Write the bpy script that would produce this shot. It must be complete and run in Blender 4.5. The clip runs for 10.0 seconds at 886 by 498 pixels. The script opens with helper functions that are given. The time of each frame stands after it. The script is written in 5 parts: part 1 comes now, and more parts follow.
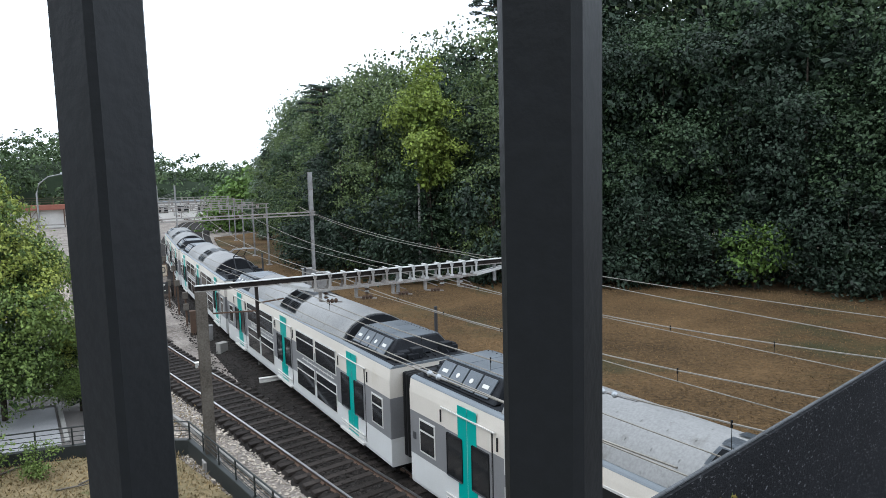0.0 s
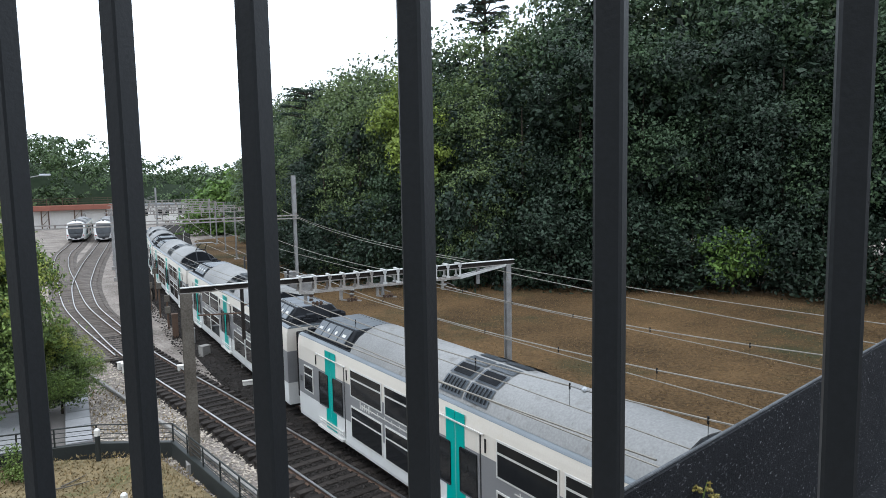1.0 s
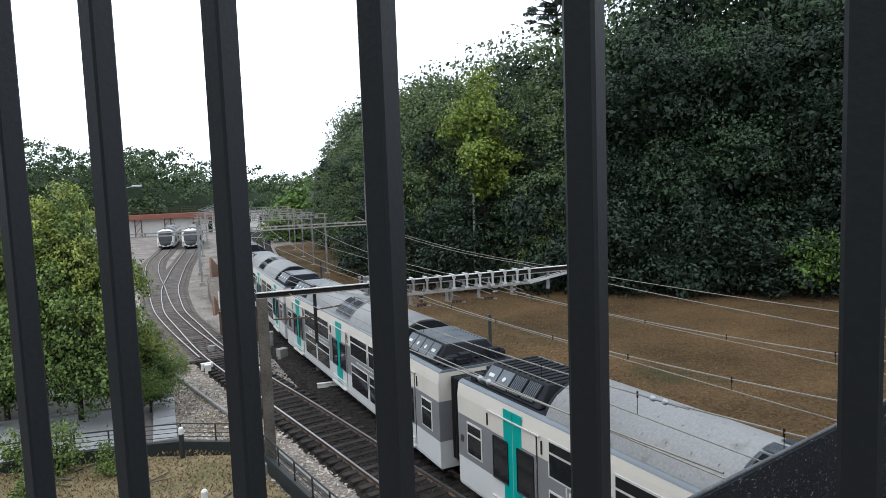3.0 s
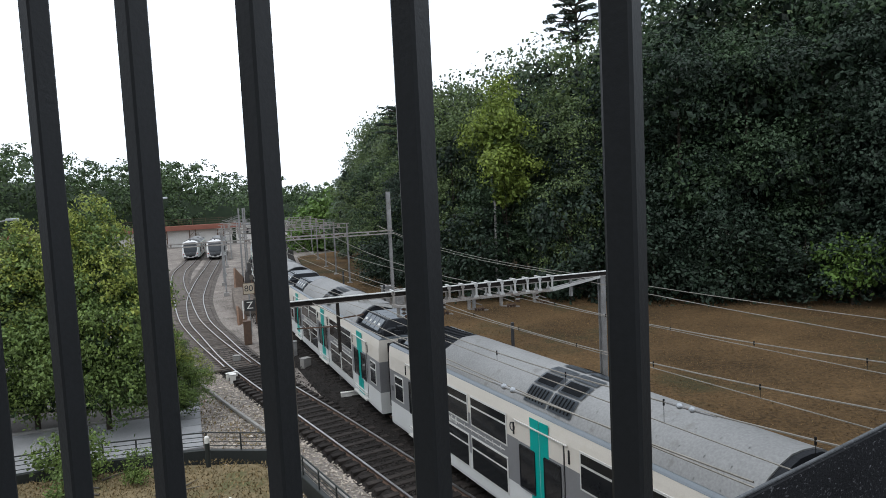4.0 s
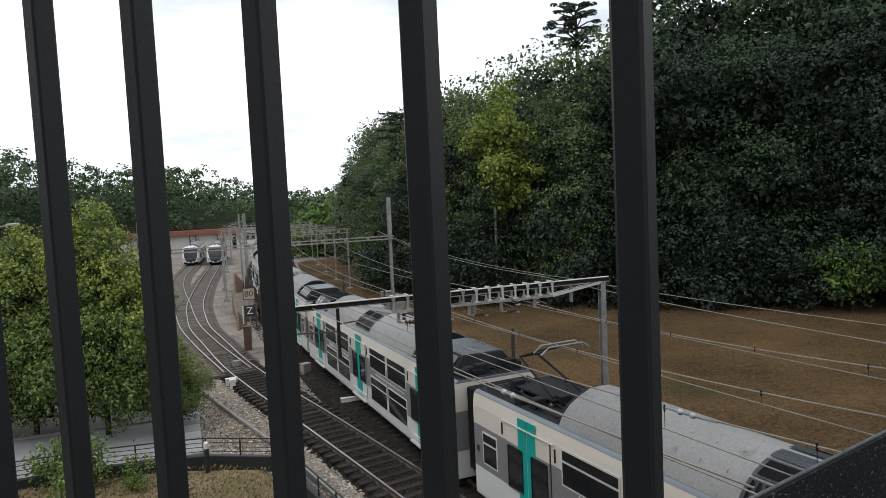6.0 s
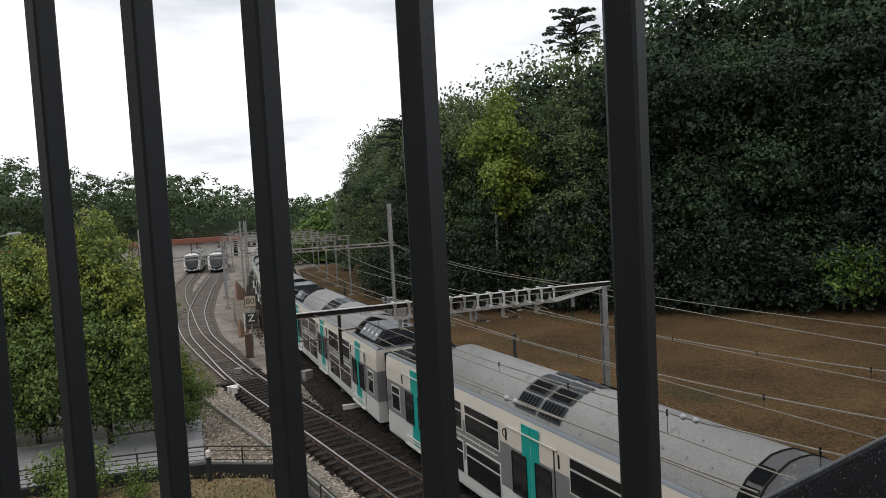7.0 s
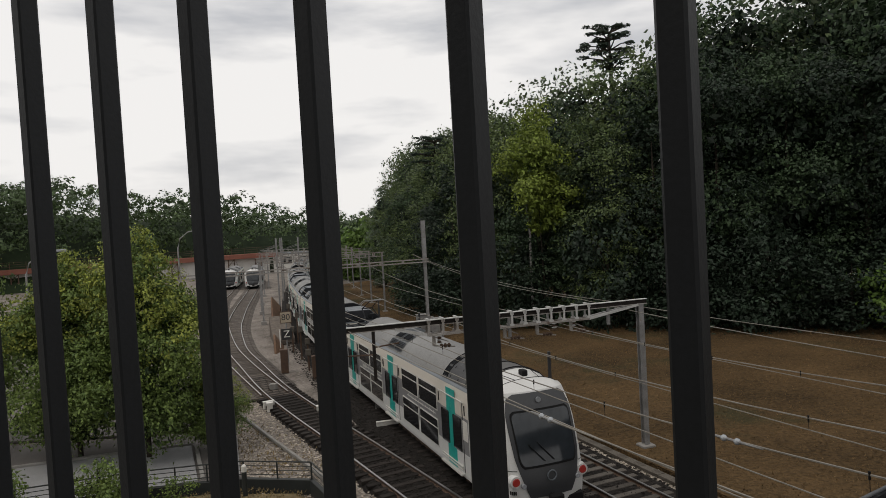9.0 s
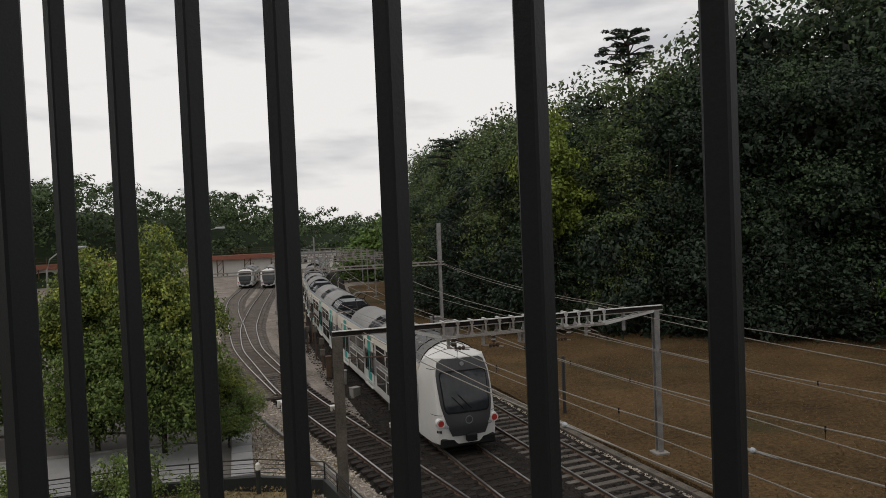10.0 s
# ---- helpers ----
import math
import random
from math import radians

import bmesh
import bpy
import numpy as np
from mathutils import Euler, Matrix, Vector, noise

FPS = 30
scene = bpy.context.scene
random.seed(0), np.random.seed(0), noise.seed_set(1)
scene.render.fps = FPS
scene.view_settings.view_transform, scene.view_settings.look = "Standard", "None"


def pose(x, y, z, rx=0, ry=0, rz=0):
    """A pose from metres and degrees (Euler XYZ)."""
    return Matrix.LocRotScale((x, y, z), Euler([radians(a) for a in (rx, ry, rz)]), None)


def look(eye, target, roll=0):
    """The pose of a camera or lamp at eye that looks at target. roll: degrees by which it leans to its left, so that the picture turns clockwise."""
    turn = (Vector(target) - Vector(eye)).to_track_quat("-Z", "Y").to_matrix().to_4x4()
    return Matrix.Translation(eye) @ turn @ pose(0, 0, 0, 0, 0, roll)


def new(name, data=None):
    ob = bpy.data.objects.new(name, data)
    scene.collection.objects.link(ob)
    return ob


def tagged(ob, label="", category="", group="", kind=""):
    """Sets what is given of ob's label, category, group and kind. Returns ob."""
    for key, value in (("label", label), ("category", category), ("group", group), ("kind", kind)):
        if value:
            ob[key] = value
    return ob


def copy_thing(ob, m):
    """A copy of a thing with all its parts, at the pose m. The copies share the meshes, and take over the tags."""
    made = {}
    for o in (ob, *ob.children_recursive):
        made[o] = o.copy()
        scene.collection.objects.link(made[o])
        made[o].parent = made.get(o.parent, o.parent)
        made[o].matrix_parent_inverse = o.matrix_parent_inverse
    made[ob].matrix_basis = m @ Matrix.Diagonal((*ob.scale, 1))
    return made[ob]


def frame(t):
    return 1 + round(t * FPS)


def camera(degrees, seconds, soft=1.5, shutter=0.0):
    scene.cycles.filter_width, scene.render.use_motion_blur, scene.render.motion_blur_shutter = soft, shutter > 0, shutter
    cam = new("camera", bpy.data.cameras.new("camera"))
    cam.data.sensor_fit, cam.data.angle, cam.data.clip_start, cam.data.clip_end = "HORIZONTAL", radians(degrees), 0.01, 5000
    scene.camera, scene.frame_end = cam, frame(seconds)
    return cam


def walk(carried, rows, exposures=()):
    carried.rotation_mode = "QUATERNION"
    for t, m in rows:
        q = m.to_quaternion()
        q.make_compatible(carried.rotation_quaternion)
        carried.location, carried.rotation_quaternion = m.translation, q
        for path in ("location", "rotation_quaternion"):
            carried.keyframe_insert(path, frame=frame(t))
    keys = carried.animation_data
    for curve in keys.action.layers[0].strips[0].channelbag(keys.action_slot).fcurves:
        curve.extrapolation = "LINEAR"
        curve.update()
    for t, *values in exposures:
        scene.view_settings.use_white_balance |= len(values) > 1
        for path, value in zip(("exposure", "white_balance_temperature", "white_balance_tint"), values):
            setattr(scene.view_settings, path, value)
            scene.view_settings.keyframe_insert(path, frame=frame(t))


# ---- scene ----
cam = camera(66.52, 10.0, soft=0.72)
PATH = [
    (0.0, 0.0000, 0.0020, 9.006, 83.77, 1.52, 7.19),
    (0.5, -0.0300, -0.0950, 9.008, 85.24, 1.07, 6.77),
    (1.0, -0.0610, -0.3008, 8.999, 84.12, 1.08, 5.68),
    (1.3, -0.0370, -0.3698, 9.007, 83.76, 0.46, 5.20),
    (1.5, -0.0110, -0.3888, 8.986, 83.25, 0.41, 4.63),
    (2.0, 0.0730, -0.3328, 8.994, 84.42, 1.58, 8.05),
    (3.5, 0.1432, -0.2802, 9.016, 84.83, 2.23, 12.69),
    (4.0, 0.1312, -0.2845, 9.001, 85.48, 2.77, 13.68),
    (4.5, 0.1292, -0.2822, 8.986, 85.70, 2.86, 13.66),
    (5.0, 0.1252, -0.2842, 8.997, 85.91, 2.63, 14.12),
    (6.5, 0.1252, -0.2812, 8.991, 86.02, 2.78, 13.48),
    (7.0, 0.1282, -0.2872, 8.996, 86.47, 3.12, 13.76),
    (7.5, 0.1302, -0.2932, 9.000, 87.03, 3.22, 14.65),
    (8.0, 0.1232, -0.2962, 8.998, 87.37, 3.49, 15.70),
    (8.5, 0.1172, -0.2962, 8.990, 87.62, 3.43, 16.43),
    (9.0, 0.1182, -0.2952, 8.993, 88.05, 3.25, 16.60),
    (9.5, 0.1172, -0.3012, 8.999, 87.38, 1.41, 16.20),
    (9.8, 0.1072, -0.3462, 9.009, 88.35, 1.76, 16.87),
    (10.0, 0.1002, -0.3742, 9.013, 88.32, 2.38, 17.88),
]
walk(cam, [(r[0], pose(*r[1:])) for r in PATH],
     exposures=[(0, 0.25, 5950, 7), (2, 0.2, 5950, 7), (4, -0.24, 6150, 8), (6.5, -0.52, 6600, 9), (8, -0.84, 6950, 10), (10, -1.08, 7100, 11)])

# ---- light ----
world = bpy.data.worlds.new("overcast_sky")
scene.world = world
world.use_nodes = True
wn, wl = world.node_tree.nodes, world.node_tree.links
sky = wn.new("ShaderNodeTexSky")
sky.sky_type, sky.sun_disc = "NISHITA", False
sky.sun_elevation, sky.sun_rotation = radians(62), radians(208)
sky.dust_density = 3.0
skyscale = wn.new("ShaderNodeVectorMath")
skyscale.operation = "SCALE"
skyscale.inputs["Scale"].default_value = 0.12
wl.new(sky.outputs[0], skyscale.inputs[0])
gen = wn.new("ShaderNodeTexCoord")
stretch = wn.new("ShaderNodeMapping")
stretch.inputs["Scale"].default_value = (1.0, 1.0, 4.5)
wl.new(gen.outputs["Generated"], stretch.inputs[0])
cloud = wn.new("ShaderNodeTexNoise")
cloud.inputs["Scale"].default_value, cloud.inputs["Detail"].default_value = 2.6, 6.0
cloud.inputs["Roughness"].default_value = 0.55
wl.new(stretch.outputs[0], cloud.inputs["Vector"])
cramp = wn.new("ShaderNodeValToRGB")
cramp.color_ramp.elements[0].position, cramp.color_ramp.elements[0].color = 0.30, (1.36, 1.45, 1.62, 1)
cramp.color_ramp.elements[1].position, cramp.color_ramp.elements[1].color = 0.50, (2.25, 2.32, 2.44, 1)
wl.new(cloud.outputs["Fac"], cramp.inputs[0])
skymix = wn.new("ShaderNodeMixRGB")
skymix.inputs[0].default_value = 0.88
wl.new(skyscale.outputs[0], skymix.inputs[1])
wl.new(cramp.outputs[0], skymix.inputs[2])
wl.new(skymix.outputs[0], wn["Background"].inputs[0])
wn["Background"].inputs[1].default_value = 0.85
sun = new("sun", bpy.data.lights.new("sun", "SUN"))
sun.data.energy, sun.data.angle, sun.data.color = 1.1, radians(20), (1.0, 0.96, 0.9)
sun.matrix_world = look((-15, -8, 60), (0, 20, 0))

# ---- materials ----
def mat(name, a, b=None, scale=4.0, rough=0.8, bump=0.2, metal=0.0, fine=40.0, spots=None, spot_scale=1.5,
        spot_at=0.62, island=0.0, rand=0.0, stretchz=1.0, bump_depth=0.02):
    """Two tones mixed by coarse and fine noise, optional stains, and a fine bump."""
    m = bpy.data.materials.new(name)
    m.use_nodes = True
    n, l = m.node_tree.nodes, m.node_tree.links
    p = n["Principled BSDF"]
    p.inputs["Roughness"].default_value, p.inputs["Metallic"].default_value = rough, metal
    if rough >= 0.7 and not metal:
        p.inputs["Specular IOR Level"].default_value = 0.15
    b = b or tuple(c * 0.75 for c in a)
    tc = n.new("ShaderNodeTexCoord")
    mp = n.new("ShaderNodeMapping")
    mp.inputs["Scale"].default_value = (1, 1, stretchz)
    l.new(tc.outputs["Object"], mp.inputs[0])
    n1, n2 = n.new("ShaderNodeTexNoise"), n.new("ShaderNodeTexNoise")
    for q, sc in ((n1, scale), (n2, fine)):
        q.inputs["Scale"].default_value, q.inputs["Detail"].default_value = sc, 5.0
        l.new(mp.outputs[0], q.inputs["Vector"])
    add = n.new("ShaderNodeMath")
    add.operation = "ADD"
    l.new(n1.outputs["Fac"], add.inputs[0])
    l.new(n2.outputs["Fac"], add.inputs[1])
    fac = n.new("ShaderNodeMapRange")
    fac.inputs["From Min"].default_value, fac.inputs["From Max"].default_value = 0.7, 1.3
    l.new(add.outputs[0], fac.inputs[0])
    mix = n.new("ShaderNodeMixRGB")
    mix.inputs[1].default_value, mix.inputs[2].default_value = (*a, 1), (*b, 1)
    l.new(fac.outputs[0], mix.inputs[0])
    out = mix.outputs[0]
    if spots:
        n3 = n.new("ShaderNodeTexNoise")
        n3.inputs["Scale"].default_value, n3.inputs["Detail"].default_value = spot_scale, 8.0
        n3.inputs["Roughness"].default_value = 0.65
        l.new(mp.outputs[0], n3.inputs["Vector"])
        r = n.new("ShaderNodeMapRange")
        r.inputs["From Min"].default_value, r.inputs["From Max"].default_value = spot_at, spot_at + 0.12
        l.new(n3.outputs["Fac"], r.inputs[0])
        m3 = n.new("ShaderNodeMixRGB")
        m3.inputs[2].default_value = (*spots, 1)
        l.new(r.outputs[0], m3.inputs[0])
        l.new(out, m3.inputs[1])
        out = m3.outputs[0]
    if island or rand:
        if island:
            g = n.new("ShaderNodeNewGeometry").outputs["Random Per Island"]
        else:
            g = n.new("ShaderNodeObjectInfo").outputs["Random"]
        amt = island or rand
        r = n.new("ShaderNodeMapRange")
        r.inputs["To Min"].default_value, r.inputs["To Max"].default_value = 1 - amt, 1 + amt
        l.new(g, r.inputs[0])
        sc = n.new("ShaderNodeVectorMath")
        sc.operation = "SCALE"
        l.new(out, sc.inputs[0])
        l.new(r.outputs[0], sc.inputs["Scale"])
        out = sc.outputs[0]
    l.new(out, p.inputs["Base Color"])
    if bump:
        bp = n.new("ShaderNodeBump")
        bp.inputs["Strength"].default_value, bp.inputs["Distance"].default_value = bump, bump_depth
        l.new(n2.outputs["Fac"], bp.inputs["Height"])
        l.new(bp.outputs[0], p.inputs["Normal"])
    return m


def leafmat(name, a, b, amt=0.45):
    """Leaf colour that varies from leaf to leaf and lets some light through."""
    m = mat(name, a, b, scale=0.35, rough=0.55, bump=0.0, fine=2.5, island=amt)
    n, l = m.node_tree.nodes, m.node_tree.links
    p, o = n["Principled BSDF"], n["Material Output"]
    tr = n.new("ShaderNodeBsdfTranslucent")
    src = p.inputs["Base Color"].links[0].from_socket
    l.new(src, tr.inputs[0])
    mx = n.new("ShaderNodeMixShader")
    mx.inputs[0].default_value = 0.18
    l.new(p.outputs[0], mx.inputs[1])
    l.new(tr.outputs[0], mx.inputs[2])
    l.new(mx.outputs[0], o.inputs[0])
    p.inputs["Specular IOR Level"].default_value = 0.2
    p.inputs["Roughness"].default_value = 0.5
    return m


M_BAR = mat("dark_grey_paint", (0.0145, 0.0165, 0.019), (0.0105, 0.0118, 0.0132), 3, 0.5, 0.05, 0.0, 220)
M_BAR.node_tree.nodes["Principled BSDF"].inputs["Specular IOR Level"].default_value = 0.25
M_CONC_DARK = mat("mould_black_concrete", (0.007, 0.0075, 0.009), (0.016, 0.0165, 0.019), 1.2, 0.92, 0.5, 0, 30,
                  spots=(0.21, 0.215, 0.225), spot_scale=20, spot_at=0.585, stretchz=2.0)
M_TROUGH = mat("soiled_concrete", (0.15, 0.135, 0.115), (0.07, 0.06, 0.05), 1.5, 0.95, 0.5, 0, 20)
M_CONC = mat("weathered_concrete", (0.30, 0.29, 0.27), (0.22, 0.21, 0.20), 0.8, 0.9, 0.3, 0, 25, spots=(0.14, 0.13, 0.12), spot_scale=2.5)
M_COPING = mat("coping_stone", (0.12, 0.127, 0.135), (0.05, 0.053, 0.057), 3, 0.85, 0.4, 0, 40)
M_GRAVEL = mat("ballast_gravel", (0.30, 0.265, 0.235), (0.075, 0.062, 0.054), 0.45, 0.95, 0.9, 0, 6, spots=(0.33, 0.31, 0.28), spot_scale=8, spot_at=0.55)
M_YARD = mat("stained_yard_gravel", (0.155, 0.135, 0.12), (0.055, 0.047, 0.042), 0.8, 0.95, 0.9, 0, 9, spots=(0.26, 0.24, 0.22), spot_scale=5, spot_at=0.57)
M_BALLAST = mat("oily_track_ballast", (0.026, 0.022, 0.020), (0.010, 0.009, 0.008), 1.2, 0.95, 0.9, 0, 12, spots=(0.095, 0.085, 0.075), spot_scale=10, spot_at=0.60)
M_STONE = mat("ballast_stone", (0.52, 0.46, 0.39), (0.25, 0.215, 0.18), 8, 0.9, 0.3, 0, 60, island=0.4)
M_STONE_DARK = mat("oily_ballast_stone", (0.040, 0.035, 0.031), (0.012, 0.0105, 0.010), 8, 0.9, 0.3, 0, 60, island=0.45)
M_FIELD = mat("dry_mown_grass", (0.148, 0.092, 0.043), (0.040, 0.026, 0.0125), 0.16, 0.95, 1.0, 0, 7.0, spots=(0.048, 0.046, 0.022), spot_scale=0.09, spot_at=0.53, bump_depth=0.25)
M_LAWN = mat("sparse_dry_lawn", (0.23, 0.175, 0.10), (0.10, 0.085, 0.045), 0.5, 0.95, 0.8, 0, 6, spots=(0.10, 0.105, 0.045), spot_scale=0.5, spot_at=0.55, bump_depth=0.1)
M_TUFT = mat("dry_grass_blades", (0.26, 0.19, 0.10), (0.15, 0.12, 0.06), 0.3, 0.9, 0.0, 0, 5, island=0.4)
M_TUFT_DARK = mat("dry_stubble_blades", (0.19, 0.125, 0.062), (0.10, 0.068, 0.034), 0.25, 0.95, 0.0, 0, 4, island=0.35)
M_PATH = mat("pale_asphalt", (0.34, 0.34, 0.345), (0.24, 0.24, 0.245), 0.7, 0.9, 0.3, 0, 40, spots=(0.33, 0.32, 0.30), spot_scale=0.8)
M_SLEEPER = mat("oily_timber_sleeper", (0.042, 0.035, 0.031), (0.017, 0.0145, 0.013), 3, 0.85, 0.5, 0, 35, rand=0.4)
M_SLEEPER_PALE = mat("pale_dusty_sleeper", (0.145, 0.130, 0.115), (0.075, 0.067, 0.059), 3, 0.9, 0.4, 0, 30, rand=0.35)
M_SLEEPER_GREY = mat("dusty_timber_sleeper", (0.16, 0.135, 0.115), (0.07, 0.06, 0.052), 3, 0.9, 0.5, 0, 35, rand=0.45)
M_RAIL = mat("worn_rail_steel", (0.42, 0.42, 0.43), (0.30, 0.29, 0.28), 2, 0.32, 0.05, 0.85, 60)
M_RUST = mat("rusty_rail_web", (0.11, 0.065, 0.042), (0.07, 0.045, 0.032), 5, 0.85, 0.3, 0.1, 60)
M_GALV = mat("weathered_galvanised_steel", (0.30, 0.30, 0.30), (0.15, 0.145, 0.14), 2.5, 0.6, 0.2, 0.25, 50, spots=(0.17, 0.11, 0.075), spot_scale=4, spot_at=0.60)
M_WIRE = mat("dull_copper_wire", (0.24, 0.22, 0.19), (0.14, 0.13, 0.11), 2, 0.6, 0.0, 0.1, 20)
M_INSUL = mat("glazed_insulator", (0.40, 0.42, 0.44), (0.30, 0.32, 0.34), 3, 0.2, 0.0, 0.2, 20)
M_RUSTBEAM = mat("rusted_gantry_steel", (0.33, 0.32, 0.30), (0.17, 0.14, 0.12), 3, 0.75, 0.3, 0.1, 40, spots=(0.11, 0.075, 0.055), spot_scale=3, spot_at=0.57)
M_WHITE = mat("white_train_paint", (0.63, 0.63, 0.62), (0.56, 0.56, 0.545), 0.8, 0.35, 0.02, 0, 30, spots=(0.56, 0.55, 0.52), spot_scale=1.2, spot_at=0.60)
M_CREAM = mat("cream_train_paint", (0.65, 0.605, 0.54), (0.58, 0.54, 0.48), 0.8, 0.35, 0.02, 0, 30, spots=(0.58, 0.53, 0.45), spot_scale=1.2, spot_at=0.60)
M_GREY = mat("grey_train_paint", (0.205, 0.205, 0.21), (0.17, 0.17, 0.175), 0.8, 0.38, 0.02, 0, 30)
M_TEAL = mat("teal_door_paint", (0.0, 0.34, 0.30), (0.0, 0.29, 0.255), 1.0, 0.35, 0.02, 0, 30)
M_ROOF = mat("dusty_grey_roof", (0.235, 0.235, 0.23), (0.15, 0.15, 0.148), 0.35, 0.62, 0.08, 0, 18, spots=(0.13, 0.125, 0.115), spot_scale=1.6, spot_at=0.58)
M_ROOFDARK = mat("sooty_grey_roof", (0.13, 0.13, 0.128), (0.085, 0.085, 0.083), 0.4, 0.65, 0.08, 0, 18, spots=(0.22, 0.215, 0.20), spot_scale=2.2, spot_at=0.63)
M_SOOT = mat("soot_stained_roof", (0.075, 0.076, 0.078), (0.04, 0.041, 0.043), 0.9, 0.6, 0.1, 0, 18, spots=(0.16, 0.158, 0.15), spot_scale=2.6, spot_at=0.58)
M_ROOFEDGE = mat("blue_grey_cantrail", (0.15, 0.172, 0.19), (0.12, 0.138, 0.152), 0.8, 0.5, 0.03, 0, 30)
M_EQUIP = mat("sooty_roof_equipment", (0.020, 0.022, 0.026), (0.010, 0.011, 0.013), 2, 0.75, 0.2, 0.0, 30)
M_EQUIPTOP = mat("dusty_equipment_lid", (0.105, 0.122, 0.14), (0.060, 0.071, 0.083), 1.5, 0.4, 0.1, 0.1, 30)
M_BLACK = mat("black_rubber", (0.014, 0.014, 0.015), (0.009, 0.009, 0.009), 4, 0.7, 0.2, 0, 40)
M_GLASS = mat("tinted_train_glass", (0.012, 0.013, 0.015), (0.018, 0.019, 0.020), 0.6, 0.08, 0.0, 0, 5)
M_GLASS.node_tree.nodes["Principled BSDF"].inputs["Specular IOR Level"].default_value = 0.25
M_SCREEN = mat("coated_windscreen_glass", (0.030, 0.036, 0.042), (0.02, 0.024, 0.028), 0.6, 0.10, 0.0, 0, 5)
M_SCREEN.node_tree.nodes["Principled BSDF"].inputs["IOR"].default_value = 1.5
# galvanised steel lightened in colour for the sky light on it
M_BATTEN = mat("skylit_galvanised_plate", (0.50, 0.50, 0.49), (0.36, 0.355, 0.34), 3, 0.6, 0.15, 0.1, 40, spots=(0.22, 0.16, 0.12), spot_scale=4, spot_at=0.64)
M_ASPHALT = mat("worn_grey_asphalt", (0.17, 0.155, 0.145), (0.10, 0.093, 0.088), 0.5, 0.92, 0.4, 0, 30, spots=(0.23, 0.215, 0.20), spot_scale=0.9)
M_SEAM = mat("dark_panel_seam", (0.03, 0.03, 0.032), (0.02, 0.02, 0.021), 3, 0.7, 0.0, 0, 30)
M_FRAME = mat("pale_window_frame", (0.60, 0.59, 0.56), (0.5, 0.49, 0.46), 2, 0.45, 0.0, 0, 30)
M_NAVY = mat("navy_cab_paint", (0.06, 0.075, 0.11), (0.045, 0.058, 0.085), 1, 0.35, 0.0, 0, 20)
M_MASK = mat("charcoal_cab_mask", (0.048, 0.050, 0.054), (0.040, 0.042, 0.045), 1, 0.35, 0.0, 0, 20)
M_BARK = mat("brown_bark", (0.050, 0.041, 0.032), (0.028, 0.023, 0.018), 3, 0.95, 0.7, 0, 20)
M_BRICK = mat("red_brown_deck_edge", (0.26, 0.105, 0.075), (0.19, 0.08, 0.06), 0.5, 0.85, 0.1, 0, 8)
M_PLASTER = mat("pale_plaster", (0.62, 0.60, 0.57), (0.5, 0.48, 0.45), 0.4, 0.9, 0.1, 0, 6, spots=(0.36, 0.34, 0.31), spot_scale=0.3)
M_DARKGREEN = mat("dark_railing_paint", (0.020, 0.024, 0.023), (0.013, 0.016, 0.015), 4, 0.6, 0.1, 0, 40)
M_SIGNW = mat("white_sign_enamel", (0.72, 0.70, 0.66), (0.6, 0.58, 0.54), 4, 0.4, 0.0, 0, 30)
M_SIGNCREAM = mat("weathered_cream_enamel", (0.42, 0.36, 0.27), (0.33, 0.27, 0.20), 4, 0.5, 0.0, 0, 30)
M_SIGNB = mat("black_sign_enamel", (0.02, 0.02, 0.02), (0.03, 0.03, 0.03), 4, 0.5, 0.0, 0, 30)
# dark backing for the hill leaves; the shade is in its colour
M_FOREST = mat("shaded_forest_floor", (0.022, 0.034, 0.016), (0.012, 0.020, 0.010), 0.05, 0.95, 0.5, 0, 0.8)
# chestnut tone is darkened for shade low in the wood and inside crowns
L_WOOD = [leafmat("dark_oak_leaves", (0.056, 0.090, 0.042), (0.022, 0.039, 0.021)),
          # lime tone is brightened for the sky light that upper crowns catch
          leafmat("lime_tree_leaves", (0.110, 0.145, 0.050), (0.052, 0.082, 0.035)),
          leafmat("shaded_chestnut_leaves", (0.034, 0.054, 0.034), (0.013, 0.022, 0.015), 0.6),
          # oak again, lighter: sky light on the high back crowns is in the colour
          leafmat("skylit_oak_leaves", (0.115, 0.150, 0.070), (0.042, 0.062, 0.034), 0.6)]
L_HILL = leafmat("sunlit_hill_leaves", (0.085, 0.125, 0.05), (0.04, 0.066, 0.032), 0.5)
L_SILVER = leafmat("grey_green_leaves", (0.13, 0.165, 0.11), (0.07, 0.10, 0.065), 0.4)
L_YELLOW = leafmat("yellowish_leaves", (0.19, 0.235, 0.040), (0.12, 0.17, 0.034))
L_YOUNG = leafmat("young_maple_leaves", (0.17, 0.23, 0.058), (0.065, 0.108, 0.036), 0.5)
# yellow-green maple leaves, brightened in colour for the lit top
L_YOUNGTOP = leafmat("yellow_green_lit_maple_leaves", (0.30, 0.33, 0.065), (0.17, 0.21, 0.05), 0.45)
L_PINE = leafmat("pine_needles", (0.030, 0.048, 0.030), (0.020, 0.033, 0.022))
L_BRIGHT = leafmat("bright_shrub_leaves", (0.12, 0.19, 0.04), (0.06, 0.115, 0.03))
M_RED = bpy.data.materials.new("red_tail_lamp")
M_RED.use_nodes = True
M_RED.node_tree.nodes["Principled BSDF"].inputs["Base Color"].default_value = (0.15, 0.008, 0.008, 1)
M_RED.node_tree.nodes["Principled BSDF"].inputs["Emission Color"].default_value = (1, 0.08, 0.05, 1)
